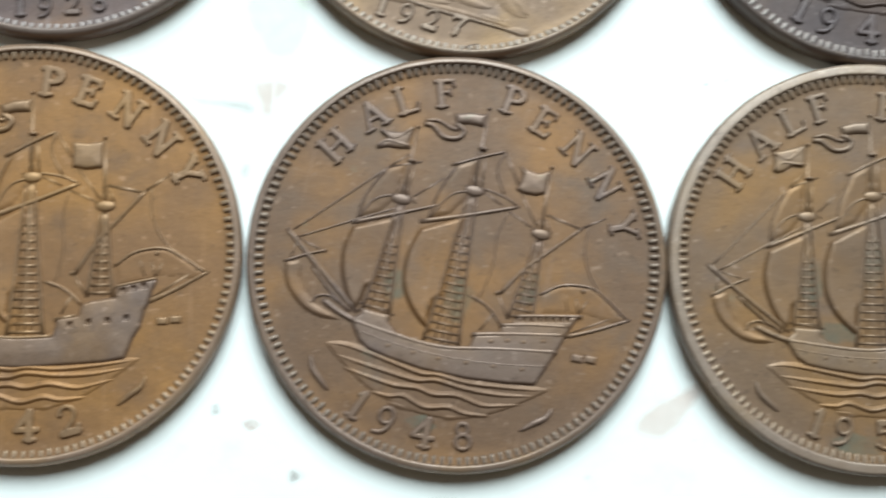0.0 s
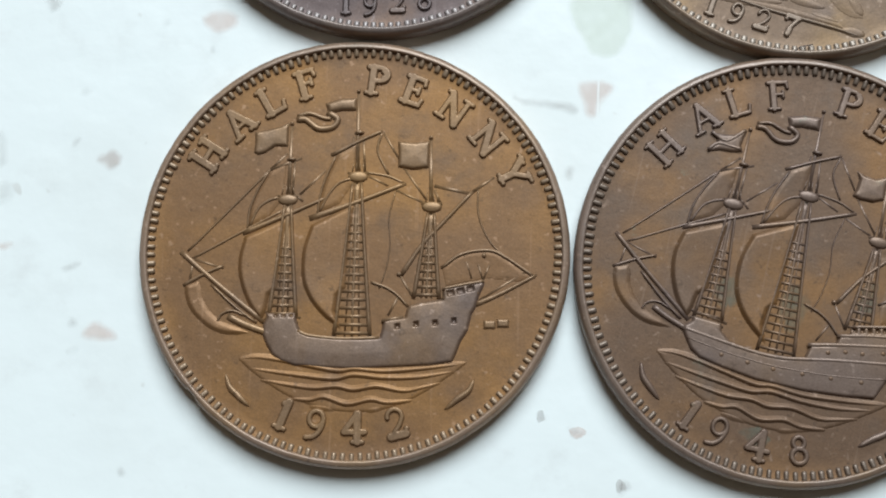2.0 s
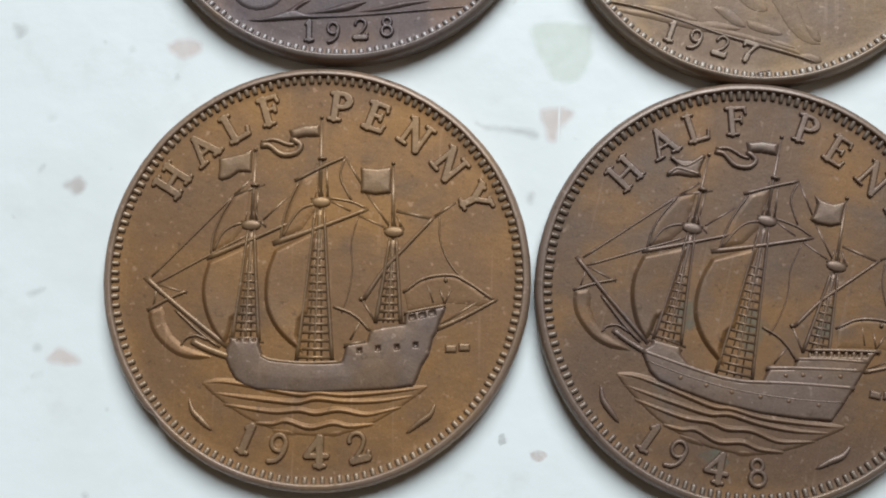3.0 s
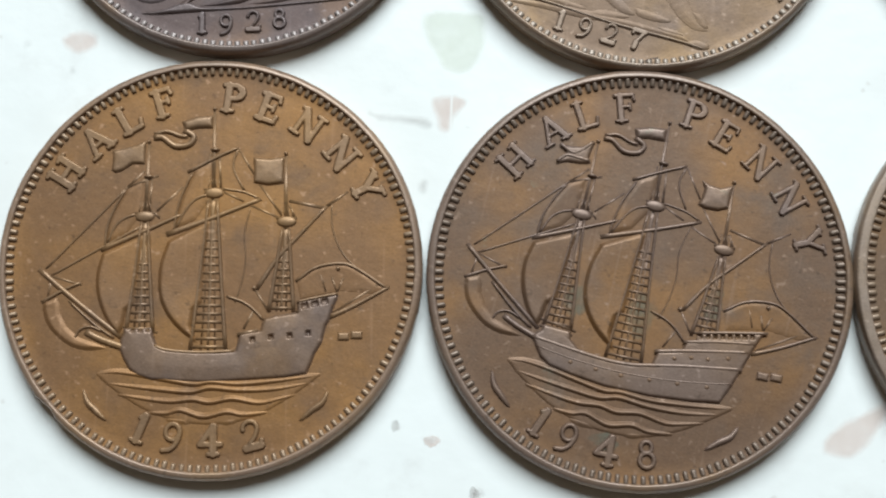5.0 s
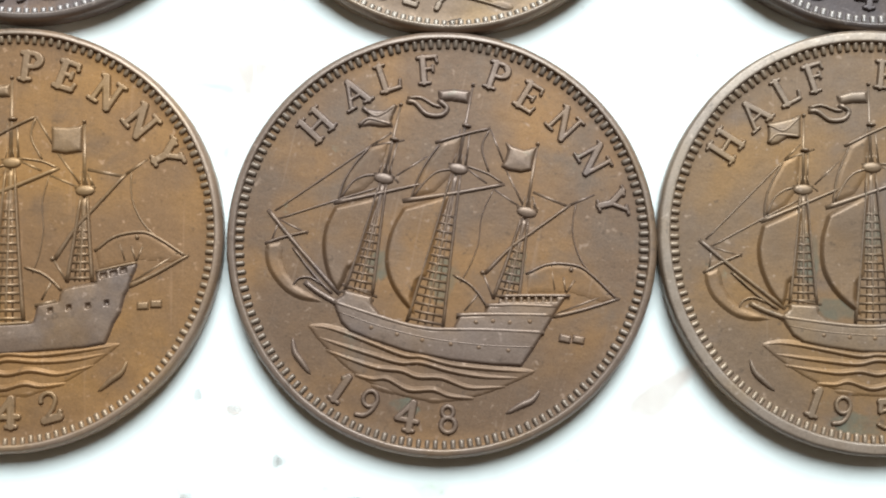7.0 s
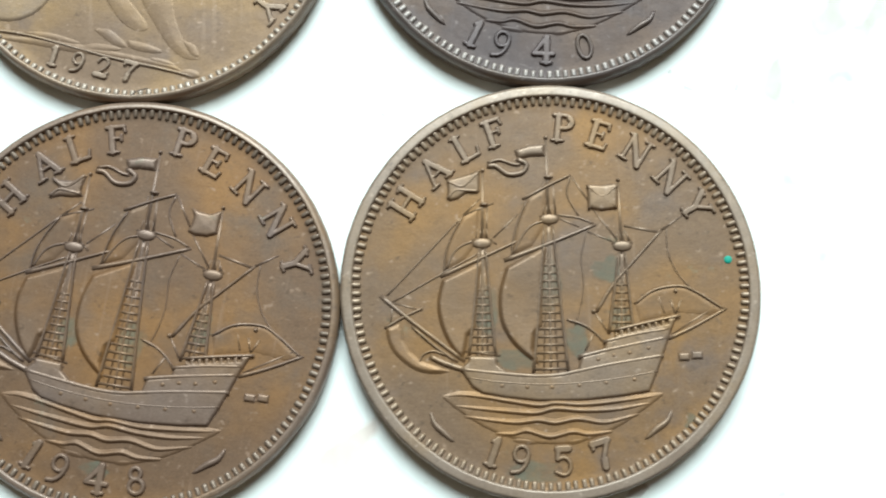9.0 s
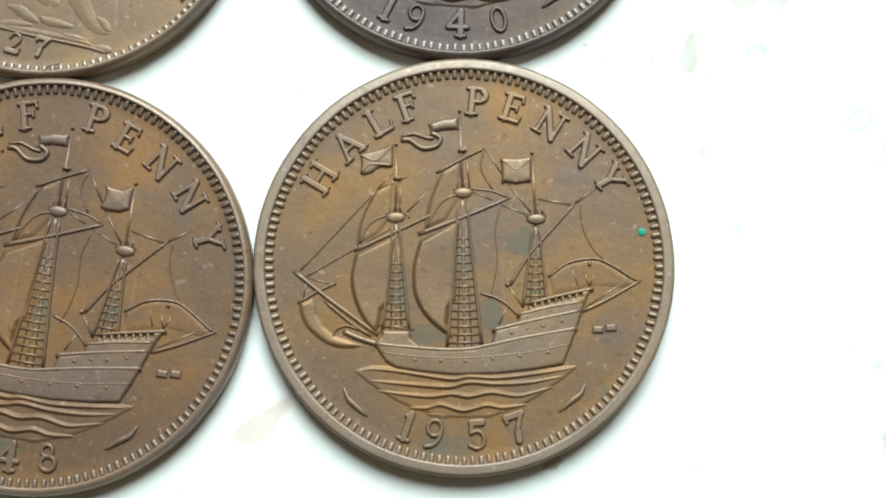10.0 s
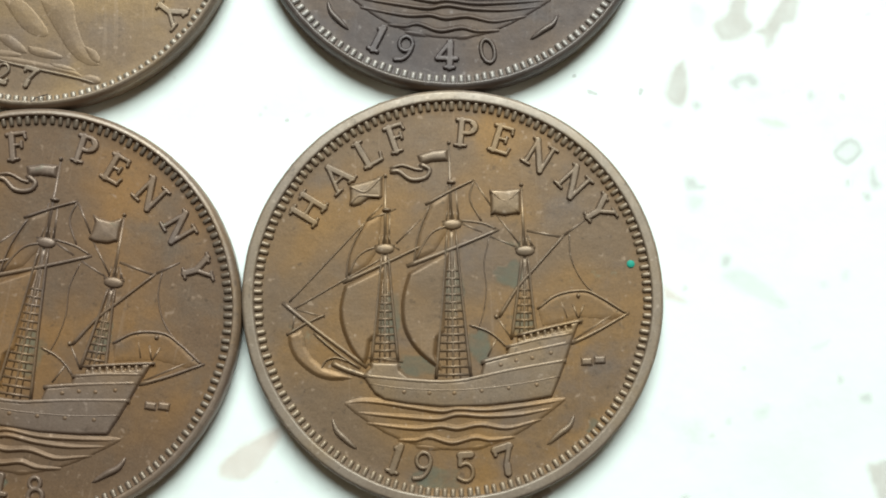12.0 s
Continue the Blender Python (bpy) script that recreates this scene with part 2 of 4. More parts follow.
def raised(name, outline, height, edge, material, parent, z=FIELD, step=0.06, label="", curve=True, holes=(), belly=0.0):
    """A raised shape within a rounded outline. holes: (x, y, half width, half height, tilt) of sunk openings; belly: how much its middle swells."""
    pts = smooth_line(list(outline) + [outline[0]], 4)[:-1] if curve else outline
    X, Y = grid_over(pts, step)
    depth = inside_depth(X, Y, pts)
    H = plateau(depth, height, edge)
    if belly:
        H = np.where(depth > 0, H + belly * (1 - np.exp(-np.maximum(depth, 0) / 0.6)), H)
    for hx, hy, hw, hh, tilt in holes:
        c, s = math.cos(radians(tilt)), math.sin(radians(tilt))
        u, v = np.abs((X - hx) * c + (Y - hy) * s) - hw, np.abs((Y - hy) * c - (X - hx) * s) - hh
        H = np.where(H > 0.02, 0.02 + (H - 0.02) * np.clip(np.maximum(u, v) / 0.09 + 0.5, 0, 1), H)
    return finish(name, sheet(name, X, Y, H, z), material, parent, label)


def crest(line, above, below, height, material, parent, z, step=0.06):
    """A wave: rising softly on its upper side and falling steeply below, thinning out at both ends."""
    pts = smooth_line(line, 6)
    xs, ys = np.array([q[0] for q in pts]), np.array([q[1] for q in pts])
    X, Y = np.meshgrid(np.arange(xs[0], xs[-1], step), np.arange(ys.min() - below - 0.1, ys.max() + above + 0.1, step))
    f = (X - xs[0]) / (xs[-1] - xs[0])
    swell = np.clip(np.sin(np.pi * np.clip(f, 0, 1)), 0, 1) ** 0.45
    d = Y - np.interp(X, xs, ys)
    up = np.clip(1 - d / (above * (0.35 + 0.65 * swell)), 0, 1)
    down = np.clip(1 + d / (below * (0.35 + 0.65 * swell)), 0, 1)
    H = height * swell * np.where(d > 0, up ** 1.3, np.sin(down * np.pi / 2) ** 0.9) - 0.035
    return finish("wave_crest", sheet("wave_crest", X, Y, H, z), material, parent)


def sail(luff, rest, height, fade, material, parent, step=0.06, label=""):
    """A billowing sail: a sharp raised edge along luff, sinking softly into the field away from it."""
    edge = smooth_line(luff, 5)
    pts = edge + [Vector(q) for q in rest]
    X, Y = grid_over(pts, step)
    depth = inside_depth(X, Y, pts)
    away = line_distance(X, Y, edge)
    rim = np.sin(np.clip(away / 0.24, 0, 1) * math.pi / 2)
    H = height * rim * (0.35 + 0.65 * np.exp(-((np.maximum(away - 0.25, 0)) / fade) ** 1.4))
    H = H * np.clip(depth / 0.25, 0, 1) ** 0.7
    H = np.where(depth > 0, H, depth * 1.5)
    return finish("sail", sheet("sail", X, Y, H, FIELD), material, parent, label)


def arc(cx, cy, rx, ry, a0, a1, n=12):
    return [(cx + rx * math.cos(radians(a0 + (a1 - a0) * k / n)), cy + ry * math.sin(radians(a0 + (a1 - a0) * k / n))) for k in range(n + 1)]


THICK, THIN, SERIF = 0.132, 0.095, 0.075
# each character: strokes of (half width, points) in a box one high, from -0.5 to 0.5
STROKES = {}
STROKES["H"] = [(THICK, [(-.32, -.46), (-.32, .46)]), (THICK, [(.32, -.46), (.32, .46)]), (THIN, [(-.32, 0), (.32, 0)])] + [(SERIF, [(x - .17, y), (x + .17, y)]) for x in (-.32, .32) for y in (-.47, .47)]
STROKES["A"] = [(THIN, [(-.36, -.46), (0, .48)]), (THICK, [(0, .46), (.34, -.46)]), (SERIF, [(-.2, -.14), (.2, -.14)]), (SERIF, [(-.5, -.47), (-.2, -.47)]), (SERIF, [(.16, -.47), (.5, -.47)])]
STROKES["L"] = [(THICK, [(-.2, -.46), (-.2, .46)]), (SERIF, [(-.36, .47), (-.02, .47)]), (THIN, [(-.36, -.46), (.3, -.46)]), (SERIF, [(.3, -.46), (.38, -.22)])]
STROKES["F"] = [(THICK, [(-.18, -.46), (-.18, .46)]), (SERIF, [(-.34, -.47), (.02, -.47)]), (THIN, [(-.34, .46), (.28, .46)]), (SERIF, [(.28, .46), (.32, .26)]), (SERIF, [(-.18, .04), (.16, .04)]), (SERIF, [(.16, -.06), (.16, .14)])]
STROKES["P"] = [(THICK, [(-.2, -.46), (-.2, .46)]), (SERIF, [(-.38, -.47), (0, -.47)]), (THIN, [(-.36, .46), (.02, .46)] + arc(.02, .22, .27, .24, 90, -90) + [(-.18, -.02)]), (THICK, arc(.04, .22, .25, .2, 50, -50))]
STROKES["E"] = [(THICK, [(-.2, -.46), (-.2, .46)]), (THIN, [(-.36, .46), (.26, .46)]), (SERIF, [(.26, .46), (.3, .28)]), (THIN, [(-.36, -.46), (.28, -.46)]), (SERIF, [(.28, -.46), (.34, -.26)]), (SERIF, [(-.2, .02), (.14, .02)]), (SERIF, [(.14, -.08), (.14, .12)])]
STROKES["N"] = [(THIN, [(-.32, -.46), (-.32, .44)]), (THICK, [(-.34, .46), (.3, -.48)]), (THIN, [(.32, -.46), (.32, .46)]), (SERIF, [(-.48, -.47), (-.16, -.47)]), (SERIF, [(.16, .47), (.48, .47)]), (SERIF, [(-.48, .47), (-.3, .47)])]
STROKES["Y"] = [(THICK, [(-.34, .46), (0, -.04)]), (THIN, [(.34, .46), (0, -.04)]), (THICK, [(0, -.02), (0, -.46)]), (SERIF, [(-.5, .47), (-.18, .47)]), (SERIF, [(.2, .47), (.5, .47)]), (SERIF, [(-.17, -.47), (.17, -.47)])]
STROKES["1"] = [(THICK, [(.02, -.46), (.02, .44)]), (THIN, [(.02, .44), (-.1, .34)]), (SERIF, [(-.16, -.47), (.2, -.47)])]
STROKES["2"] = [(.065, [(-.25, .22)] + arc(0, .22, .25, .25, 165, -30) + [(.1, -.1), (-.27, -.44)]), (THICK, [(-.27, -.43), (.25, -.43)]), (SERIF, [(.25, -.43), (.31, -.25)])]
STROKES["4"] = [(THIN, [(.1, .46), (-.34, -.14), (.36, -.14)]), (THICK, [(.12, .46), (.12, -.46)]), (SERIF, [(-.04, -.47), (.28, -.47)])]
STROKES["5"] = [(.07, [(-.17, .1), (.04, .14)] + arc(0, -.16, .26, .3, 70, -120) + [(-.26, -.34)]), (THIN, [(-.17, .1), (-.14, .44)]), (THICK, [(-.14, .43), (.22, .43)])]
STROKES["7"] = [(THICK, [(-.26, .42), (.28, .42)]), (THIN, [(.28, .42), (.02, -.08), (-.04, -.46)]), (SERIF, [(-.26, .42), (-.28, .24)]), (THICK, [(.0, -.2), (-.04, -.46)])]
STROKES["8"] = [(.07, arc(0, .24, .19, .2, 0, 360, 18)), (.08, arc(0, -.2, .25, .25, 0, 360, 18))]
STROKES["9"] = [(.07, arc(0, .18, .24, .27, 0, 360, 18)), (.075, arc(-.12, .12, .37, .58, 10, -75)), (SERIF, [(0, -.44), (-.22, -.5)])]
STROKES["0"] = [(.07, arc(0, 0, .24, .44, 0, 360, 20))]


def glyph(ch, ox, oy, tilt, size, height, material, parent, weight=0.0):
    """One raised letter or digit, turned by tilt degrees."""
    g = np.arange(-0.66, 0.661, 0.036 / size)
    U, V = np.meshgrid(g, g)
    depth = np.maximum.reduce([w + weight + (0.03 if size < 1.5 else 0.0) - line_distance(U, V, pts) for w, pts in STROKES[ch]]) * size
    H = plateau(depth, height, 0.1)
    c, s = math.cos(radians(tilt)), math.sin(radians(tilt))
    X, Y = ox + size * (U * c - V * s), oy + size * (U * s + V * c)
    name = "letter" if ch.isalpha() else "digit"
    return finish(name, sheet(name, X, Y, H, FIELD), material, parent, f"raised {name} {ch}")


def character(ch, angle, radius, size, height, material, parent, outward=True, weight=0.0):
    """A letter or digit on a circle round the coin. angle: degrees from the top (letters) or from the bottom (digits)."""
    a = radians(angle)
    if outward:
        return glyph(ch, radius * math.sin(a), radius * math.cos(a), -angle, size, height, material, parent, weight)
    return glyph(ch, radius * math.sin(a), -radius * math.cos(a), angle, size, height, material, parent, weight)


def turned(profile, seg=240, wobble=0.0, seed=0, dents=(), centre=(0.0, 0.0)):
    """A turned shape from a profile of (radius, height)."""
    bm = bmesh.new()
    rings, widest = [], max(r for r, z in profile)
    for r, z in profile:
        ring = []
        for k in range(seg):
            a = 2 * math.pi * k / seg
            rr = r + wobble * (noise.noise((math.cos(a) * 3, math.sin(a) * 3, seed)) + 0.8 * noise.noise((math.cos(a) * 14, math.sin(a) * 14, seed)) + 0.6 * noise.noise((math.cos(a) * 45, math.sin(a) * 45, seed))) * (r > 11)
            for d in dents:
                off = (math.degrees(a) - d + 180) % 360 - 180
                rr -= 0.16 * math.exp(-(off / 2.2) ** 2) * (r > widest - 0.2)
            ring.append(bm.verts.new(((centre[0] + rr * math.cos(a)) * MM, (centre[1] + rr * math.sin(a)) * MM, z * MM)))
        rings.append(ring)
    for a, b in zip(rings, rings[1:]):
        for k in range(seg):
            bm.faces.new((a[k], a[(k + 1) % seg], b[(k + 1) % seg], b[k]))
    return bm, rings


def tooth_mesh(length, half, inner, outer, material):
    """One border tooth: a rounded bar that grows out of the rim and ends in a rounded nose towards the middle."""
    bm = bmesh.new()
    rings, steps = [], 7
    for i in range(steps):
        f = i / (steps - 1)
        u = -length * (1 - (1 - f) ** 1.6)
        nose = 1.0 if f < 0.6 else math.sqrt(max(0.0, 1 - ((f - 0.6) / 0.4) ** 2))
        w = half * (0.25 + 0.75 * nose)
        top = (outer + (inner - outer) * f) * (0.2 + 0.8 * nose)
        ring = []
        for k in range(7):
            a = math.pi * k / 6
            ring.append(bm.verts.new((u * MM, w * math.cos(a) * abs(math.cos(a)) ** -0.35 * MM if k != 3 else 0.0, (FIELD - 0.04 + (top + 0.04) * math.sin(a) ** 0.6) * MM)))
        rings.append(ring)
    for a, b in zip(rings, rings[1:]):
        for k in range(6):
            bm.faces.new((a[k], a[k + 1], b[k + 1], b[k]))
    bm.faces.new(rings[0][::-1])
    bm.faces.new(rings[-1])
    bmesh.ops.recalc_face_normals(bm, faces=bm.faces)
    me = bpy.data.meshes.new("border_tooth")
    bm.to_mesh(me)
    bm.free()
    me.materials.append(material)
    for p in me.polygons:
        p.use_smooth = True
    return me


def coin_blank(label, x, y, turn, mats, seed, radius, teeth, half=0.165, height=(0.135, 0.235), centre=(0.0, 0.0), flat=0.0, dents=(), count=150):
    """A coin's disc with its worn rim and a ring of border teeth. teeth: their inner and outer radius; centre: by how much the strike is off centre; flat: width of rim not worn round."""
    field_mat, _, rim_mat, bead_mat = mats
    coin = new("coin")
    coin.matrix_world = pose(x * MM, y * MM, 0, 0, 0, turn)
    tagged(coin, label, "coin", "halfpenny coins on the board", "")
    bm, rings = turned([(radius - 0.3, 0.0), (radius - 0.1, 0.05), (radius - 0.02, 0.17), (radius, 0.4), (radius, RIM - 0.5)], 240, 0.022, seed, dents, centre)
    bm.faces.new(rings[0][::-1])
    part("edge", bm, rim_mat, coin)
    inner, outer = teeth
    bm, rings = turned([(outer + 0.1, FIELD + 0.07), (outer - 0.1, FIELD + 0.05), (inner, FIELD + 0.005), (inner - 0.5, FIELD), (7.0, FIELD), (3.0, FIELD)], 240, centre=centre)
    bm.faces.new(rings[-1])
    part("field", bm, field_mat, coin)
    wide = radius - outer
    prof = [(radius, RIM - 0.51), (radius - 0.02, RIM - 0.33), (radius - 0.07, RIM - 0.21), (radius - 0.14, RIM - 0.135), (radius - 0.3 * wide + 0.2 * flat * wide, RIM - 0.075 + 0.03 * flat), (radius - 0.55 * wide + 0.2 * flat * wide, RIM - 0.035 + 0.02 * flat),
            (outer + 0.16, RIM - 0.005), (outer + 0.1, RIM), (outer + 0.05, RIM - 0.015), (outer + 0.01, RIM - 0.07), (outer - 0.03, RIM - 0.2), (outer - 0.05, FIELD - 0.02)]
    bm, rings = turned(prof, 240, 0.022, seed, dents, centre)
    part("rim", bm, rim_mat, coin)
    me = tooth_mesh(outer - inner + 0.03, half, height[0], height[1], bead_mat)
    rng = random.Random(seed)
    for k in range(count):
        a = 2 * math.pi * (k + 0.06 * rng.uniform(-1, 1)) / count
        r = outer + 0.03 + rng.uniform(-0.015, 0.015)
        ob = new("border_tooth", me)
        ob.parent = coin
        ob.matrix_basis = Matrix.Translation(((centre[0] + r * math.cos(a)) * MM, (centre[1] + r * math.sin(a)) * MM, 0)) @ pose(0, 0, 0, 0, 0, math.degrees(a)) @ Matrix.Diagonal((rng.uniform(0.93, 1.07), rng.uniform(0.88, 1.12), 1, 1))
    return coin


def lines(name, sets, material, parent, label="", taper=False):
    bm = bmesh.new()
    for pts, w, h, z in sets:
        ridge(bm, pts, w, h, z, taper=taper)
    return part(name, bm, material, parent, label)


def mast(foot, mid, top, spread, tip, nest, base_mat, parent, bold, rungs, low):
    """A mast: pole, crow's nest, and the shrouds with their rungs, spread out towards the deck. low: share of the mast that has rungs."""
    f, m, t, n = Vector(foot), Vector(mid), Vector(top), Vector(nest)
    bm = bmesh.new()
    ridge(bm, [m, t], 0.24 * bold, 0.12, end=0.15 * bold)
    ridge(bm, [f, f + (m - f) * low * 0.9, m], 0.12 * bold, 0.07, end=0.3 * bold)
    dome(bm, t.x, t.y, 0.13, 0.13, 0.17)
    pole = part("mast", bm, base_mat, parent)
    bm = bmesh.new()
    dome(bm, n.x, n.y - 0.06, 0.62, 0.33, 0.14, power=0.5)
    ridge(bm, [(n.x - 0.58, n.y + 0.14), (n.x + 0.58, n.y + 0.14)], 0.2, 0.17)
    for u in (-0.36, -0.12, 0.12, 0.36):
        ridge(bm, [(n.x + u, n.y + 0.2), (n.x + 0.75 * u, n.y + 0.85)], 0.1, 0.12, end=0.07)
    part("crow_nest", bm, base_mat, pole)
    side = Vector((1, 0))
    for sign in (-1, 1):
        bm = bmesh.new()
        ridge(bm, [f + side * sign * spread, f + (m - f) * 0.55 + side * sign * (spread * 0.42 + tip * 0.58), m + side * sign * tip], 0.22 * bold, 0.17, end=0.15 * bold)
        ridge(bm, [f + side * sign * spread * 0.4, m + side * sign * tip * 0.3], 0.1 * bold, 0.11, end=0.08)
        part("shroud", bm, base_mat, pole)
    for k in range(rungs):
        u = (k + 0.35) / rungs * low
        q = f + (m - f) * u
        half = spread + (tip - spread) * min(1.0, u * 1.12)
        bm = bmesh.new()
        ridge(bm, [q - side * half * 0.97, q + side * half * 0.97], 0.165 * bold, 0.2)
        part("ratline", bm, base_mat, pole)
    return pole


def ship_coin(label, x, y, turn, mats, digits, reach, angles, words, seed, crisp, die, blank, windows=False):
    """A halfpenny with the sailing ship, the words round its top and the year below. die: how this year's die moves the ship (x and y, each a shift and two shares)."""
    field_mat, high, rim_mat, bead_mat = mats
    coin = coin_blank(label, x, y, turn, mats, seed, *blank[0], **blank[1])
    h = 0.6 + 0.4 * crisp
    bold = 1.28 if windows else 1.05
    for ch, (a, r) in zip("HALFPENNY", words):
        character(ch, a, r, 1.72, 0.18 * h, high, coin, True, 0.025 if windows else 0.0)
    for ch, a in zip(digits, angles):
        character(ch, a, reach, 1.72, 0.18 * h, high, coin, False, 0.03 if windows else 0.015)
    before = set(coin.children)
    hull_line = [(-5.58, -4.7), (-5.06, -4.24), (-5.02, -3.9), (-3.36, -3.98), (-3.26, -4.45), (-2.7, -4.91), (-1.18, -5.15), (0.35, -5.15), (1.55, -4.87), (1.77, -4.06), (3.11, -3.75), (3.26, -3.15), (3.81, -3.02), (3.9, -2.48), (5.89, -2.05), (7.85, -1.68), (7.56, -2.02), (7.19, -2.9),
                 (6.73, -4.18), (6.36, -5.12), (5.84, -6.29), (4.21, -6.55), (1.83, -6.77), (-0.87, -6.77), (-2.9, -6.52), (-4.25, -6.25), (-4.85, -5.84), (-5.25, -5.25)]
    holes = [(4.05 + 0.42 * k, -2.68 + 0.085 * k, 0.1, 0.14, 11) for k in range(8)]
    spots = [(-3.05, -5.78), (-1.53, -5.88), (-0.04, -5.92), (1.6, -5.82), (3.22, -5.69), (4.92, -5.53), (2.79, -4.29), (3.74, -4.04), (4.7, -3.93), (5.83, -3.65)]
    if windows:
        hull_line = [(-5.33, -4.97), (-5.31, -4.41), (-5.13, -3.99), (-5.14, -3.66), (-4.71, -3.69), (-3.41, -3.64), (-3.29, -4.22), (-3.08, -4.71), (-2.58, -4.93), (-0.79, -5.07), (0.54, -5.08), (1.56, -5.0), (1.68, -4.57), (1.77, -4.02), (2.23, -3.92), (3.02, -3.81), (3.11, -3.41), (3.27, -3.12), (3.96, -2.95), (5.18, -2.77), (5.24, -2.14), (6.43, -1.9), (7.65, -1.68), (7.65, -1.95), (7.36, -2.6), (7.17, -3.26), (6.95, -3.62), (6.73, -4.57), (6.31, -5.25), (6.09, -5.87), (5.83, -6.42), (4.52, -6.64), (2.55, -6.76), (-0.08, -6.93), (-2.06, -6.86), (-3.38, -6.76), (-4.21, -6.51), (-4.72, -6.13), (-5.07, -5.55)]
        holes = [(5.67, -2.42, 0.19, 0.15, 12), (6.27, -2.29, 0.19, 0.15, 12), (6.85, -2.15, 0.19, 0.15, 12), (2.6, -4.4, 0.12, 0.13, 5), (3.69, -4.25, 0.12, 0.13, 5), (4.81, -4.17, 0.12, 0.13, 5), (5.9, -4.03, 0.12, 0.13, 5)]
        holes += [(-4.55 + 0.45 * k, -3.84, 0.1, 0.1, 0) for k in range(3)]
        spots = []
    # hull with its decks, strakes and stern castle
    hull = raised("hull", hull_line, 0.19 * h, 0.2 if windows else 0.18, TAN_HULL if windows else high, coin, step=0.05, label="worn smooth raised hull" if windows else "raised planked hull", curve=False, holes=holes, belly=0.07 if windows else 0.03)
    top = FIELD + 0.2 * h
    if windows:
        strakes = [([(-3.2, -4.75), (-2.5, -4.99), (-0.79, -5.13), (1.5, -5.06)], 0.2), ([(1.72, -4.08), (2.9, -3.86)], 0.2), ([(5.24, -2.18), (6.43, -1.92), (7.6, -1.7)], 0.16), ([(5.2, -2.75), (7.3, -2.4)], 0.14)]
    else:
        strakes = [([(-5.41, -4.75), (-3.55, -4.98), (-1.18, -5.21), (0.35, -5.18), (1.54, -4.97), (3.25, -4.64), (4.96, -4.37), (6.7, -4.11)], 0.24), ([(1.67, -4.1), (3.28, -3.73), (4.99, -3.4), (6.95, -3.04)], 0.24), ([(3.19, -3.22), (5.01, -2.82), (7.15, -2.49)], 0.22),
                   ([(3.9, -2.52), (5.89, -2.09), (7.8, -1.72)], 0.18), ([(-5.08, -5.26), (-2.88, -5.58), (-0.17, -5.74), (2.54, -5.6), (4.59, -5.35), (6.29, -5.05)], 0.11)]
    for pts, w in strakes:
        lines("strake", [(pts, w, 0.04 + 0.015 * crisp, top - 0.015)], high, hull)
    for q in spots:
        bm = bmesh.new()
        dome(bm, q[0], q[1], 0.14, 0.13, 0.045, top)
        part("porthole", bm, field_mat, hull)
    # beak and bowsprit
    lines("beak", [([(-7.3, -3.96), (-6.45, -4.36), (-5.41, -4.72), (-4.7, -4.95)], 0.34 * bold, 0.17 * h, FIELD)], high, coin)
    lines("bowsprit", [([(-10.27, -0.24), (-8.27, -1.9), (-5.30, -4.2)], 0.27 * bold, 0.15 * h, FIELD), ([(-8.41, -2.12), (-6.93, -3.41), (-5.71, -4.26)], 0.18, 0.16 * h, FIELD)], high, coin)
    # sea: a lens of water with long wave crests
    sea = raised("sea", [(-6.72, -6.36), (-5.26, -6.16), (-3.57, -6.37), (-0.87, -6.77), (1.83, -6.77), (4.21, -6.55), (5.91, -6.32), (6.68, -6.41), (5.71, -7.19), (4.5, -8.0), (3.3, -8.64), (1.76, -9.18), (-0.26, -9.33), (-2.27, -9.01), (-3.95, -8.37), (-5.28, -7.54), (-6.12, -6.92)], 0.05 * h, 0.16, field_mat, coin, step=0.07)
    for pts in [[(-6.65, -6.4), (-5.6, -6.26), (-4.25, -6.39), (-2.9, -6.62), (-0.88, -6.94), (0.14, -6.83), (1.83, -6.94), (3.86, -6.78), (5.73, -6.56), (6.58, -6.44)], [(-6.12, -6.88), (-4.94, -7.04), (-2.91, -7.26), (-1.06, -7.4), (0.13, -7.16), (1.82, -7.3), (3.85, -7.25), (6.06, -6.9)], [(-5.35, -7.54), (-3.94, -7.77), (-2.25, -7.95), (-0.9, -7.84), (0.11, -8.0), (1.46, -7.8), (2.98, -8.04), (4.17, -7.83), (5.19, -7.55)], [(-3.51, -8.58), (-2.43, -8.64), (-1.59, -8.46), (-0.25, -8.83), (1.11, -8.56), (2.11, -8.72), (3.53, -8.58)], [(-2.44, -8.98), (-1.6, -9.06), (-0.93, -9.15)], [(0.69, -9.15), (1.26, -9.1), (1.94, -8.98)]]:
        crest(pts, 0.32, 0.25, 0.21 * h if len(pts) > 4 else 0.07 * h, field_mat, sea, FIELD + 0.03)
    # sails, each with a sharp raised leading edge
    sail([(-10.04, -2.15), (-9.98, -2.83), (-9.64, -3.62), (-8.97, -4.32), (-8.12, -4.85), (-7.11, -5.04), (-5.99, -4.9)], [(-6.76, -4.54), (-7.8, -4.2), (-8.5, -3.6), (-8.9, -2.9), (-9.0, -2.3), (-9.2, -1.9)], 0.12 * h, 0.8, field_mat, coin)
    sail([(-6.59, 0.76), (-6.88, -0.44), (-6.86, -1.47), (-6.57, -2.51), (-6.04, -3.54), (-5.4, -4.23)], [(-5.15, -3.6), (-5.0, -2.7), (-4.5, -2.3), (-4.45, -1.18), (-4.04, 1.91)], 0.22 * h, 2.0, field_mat, coin)
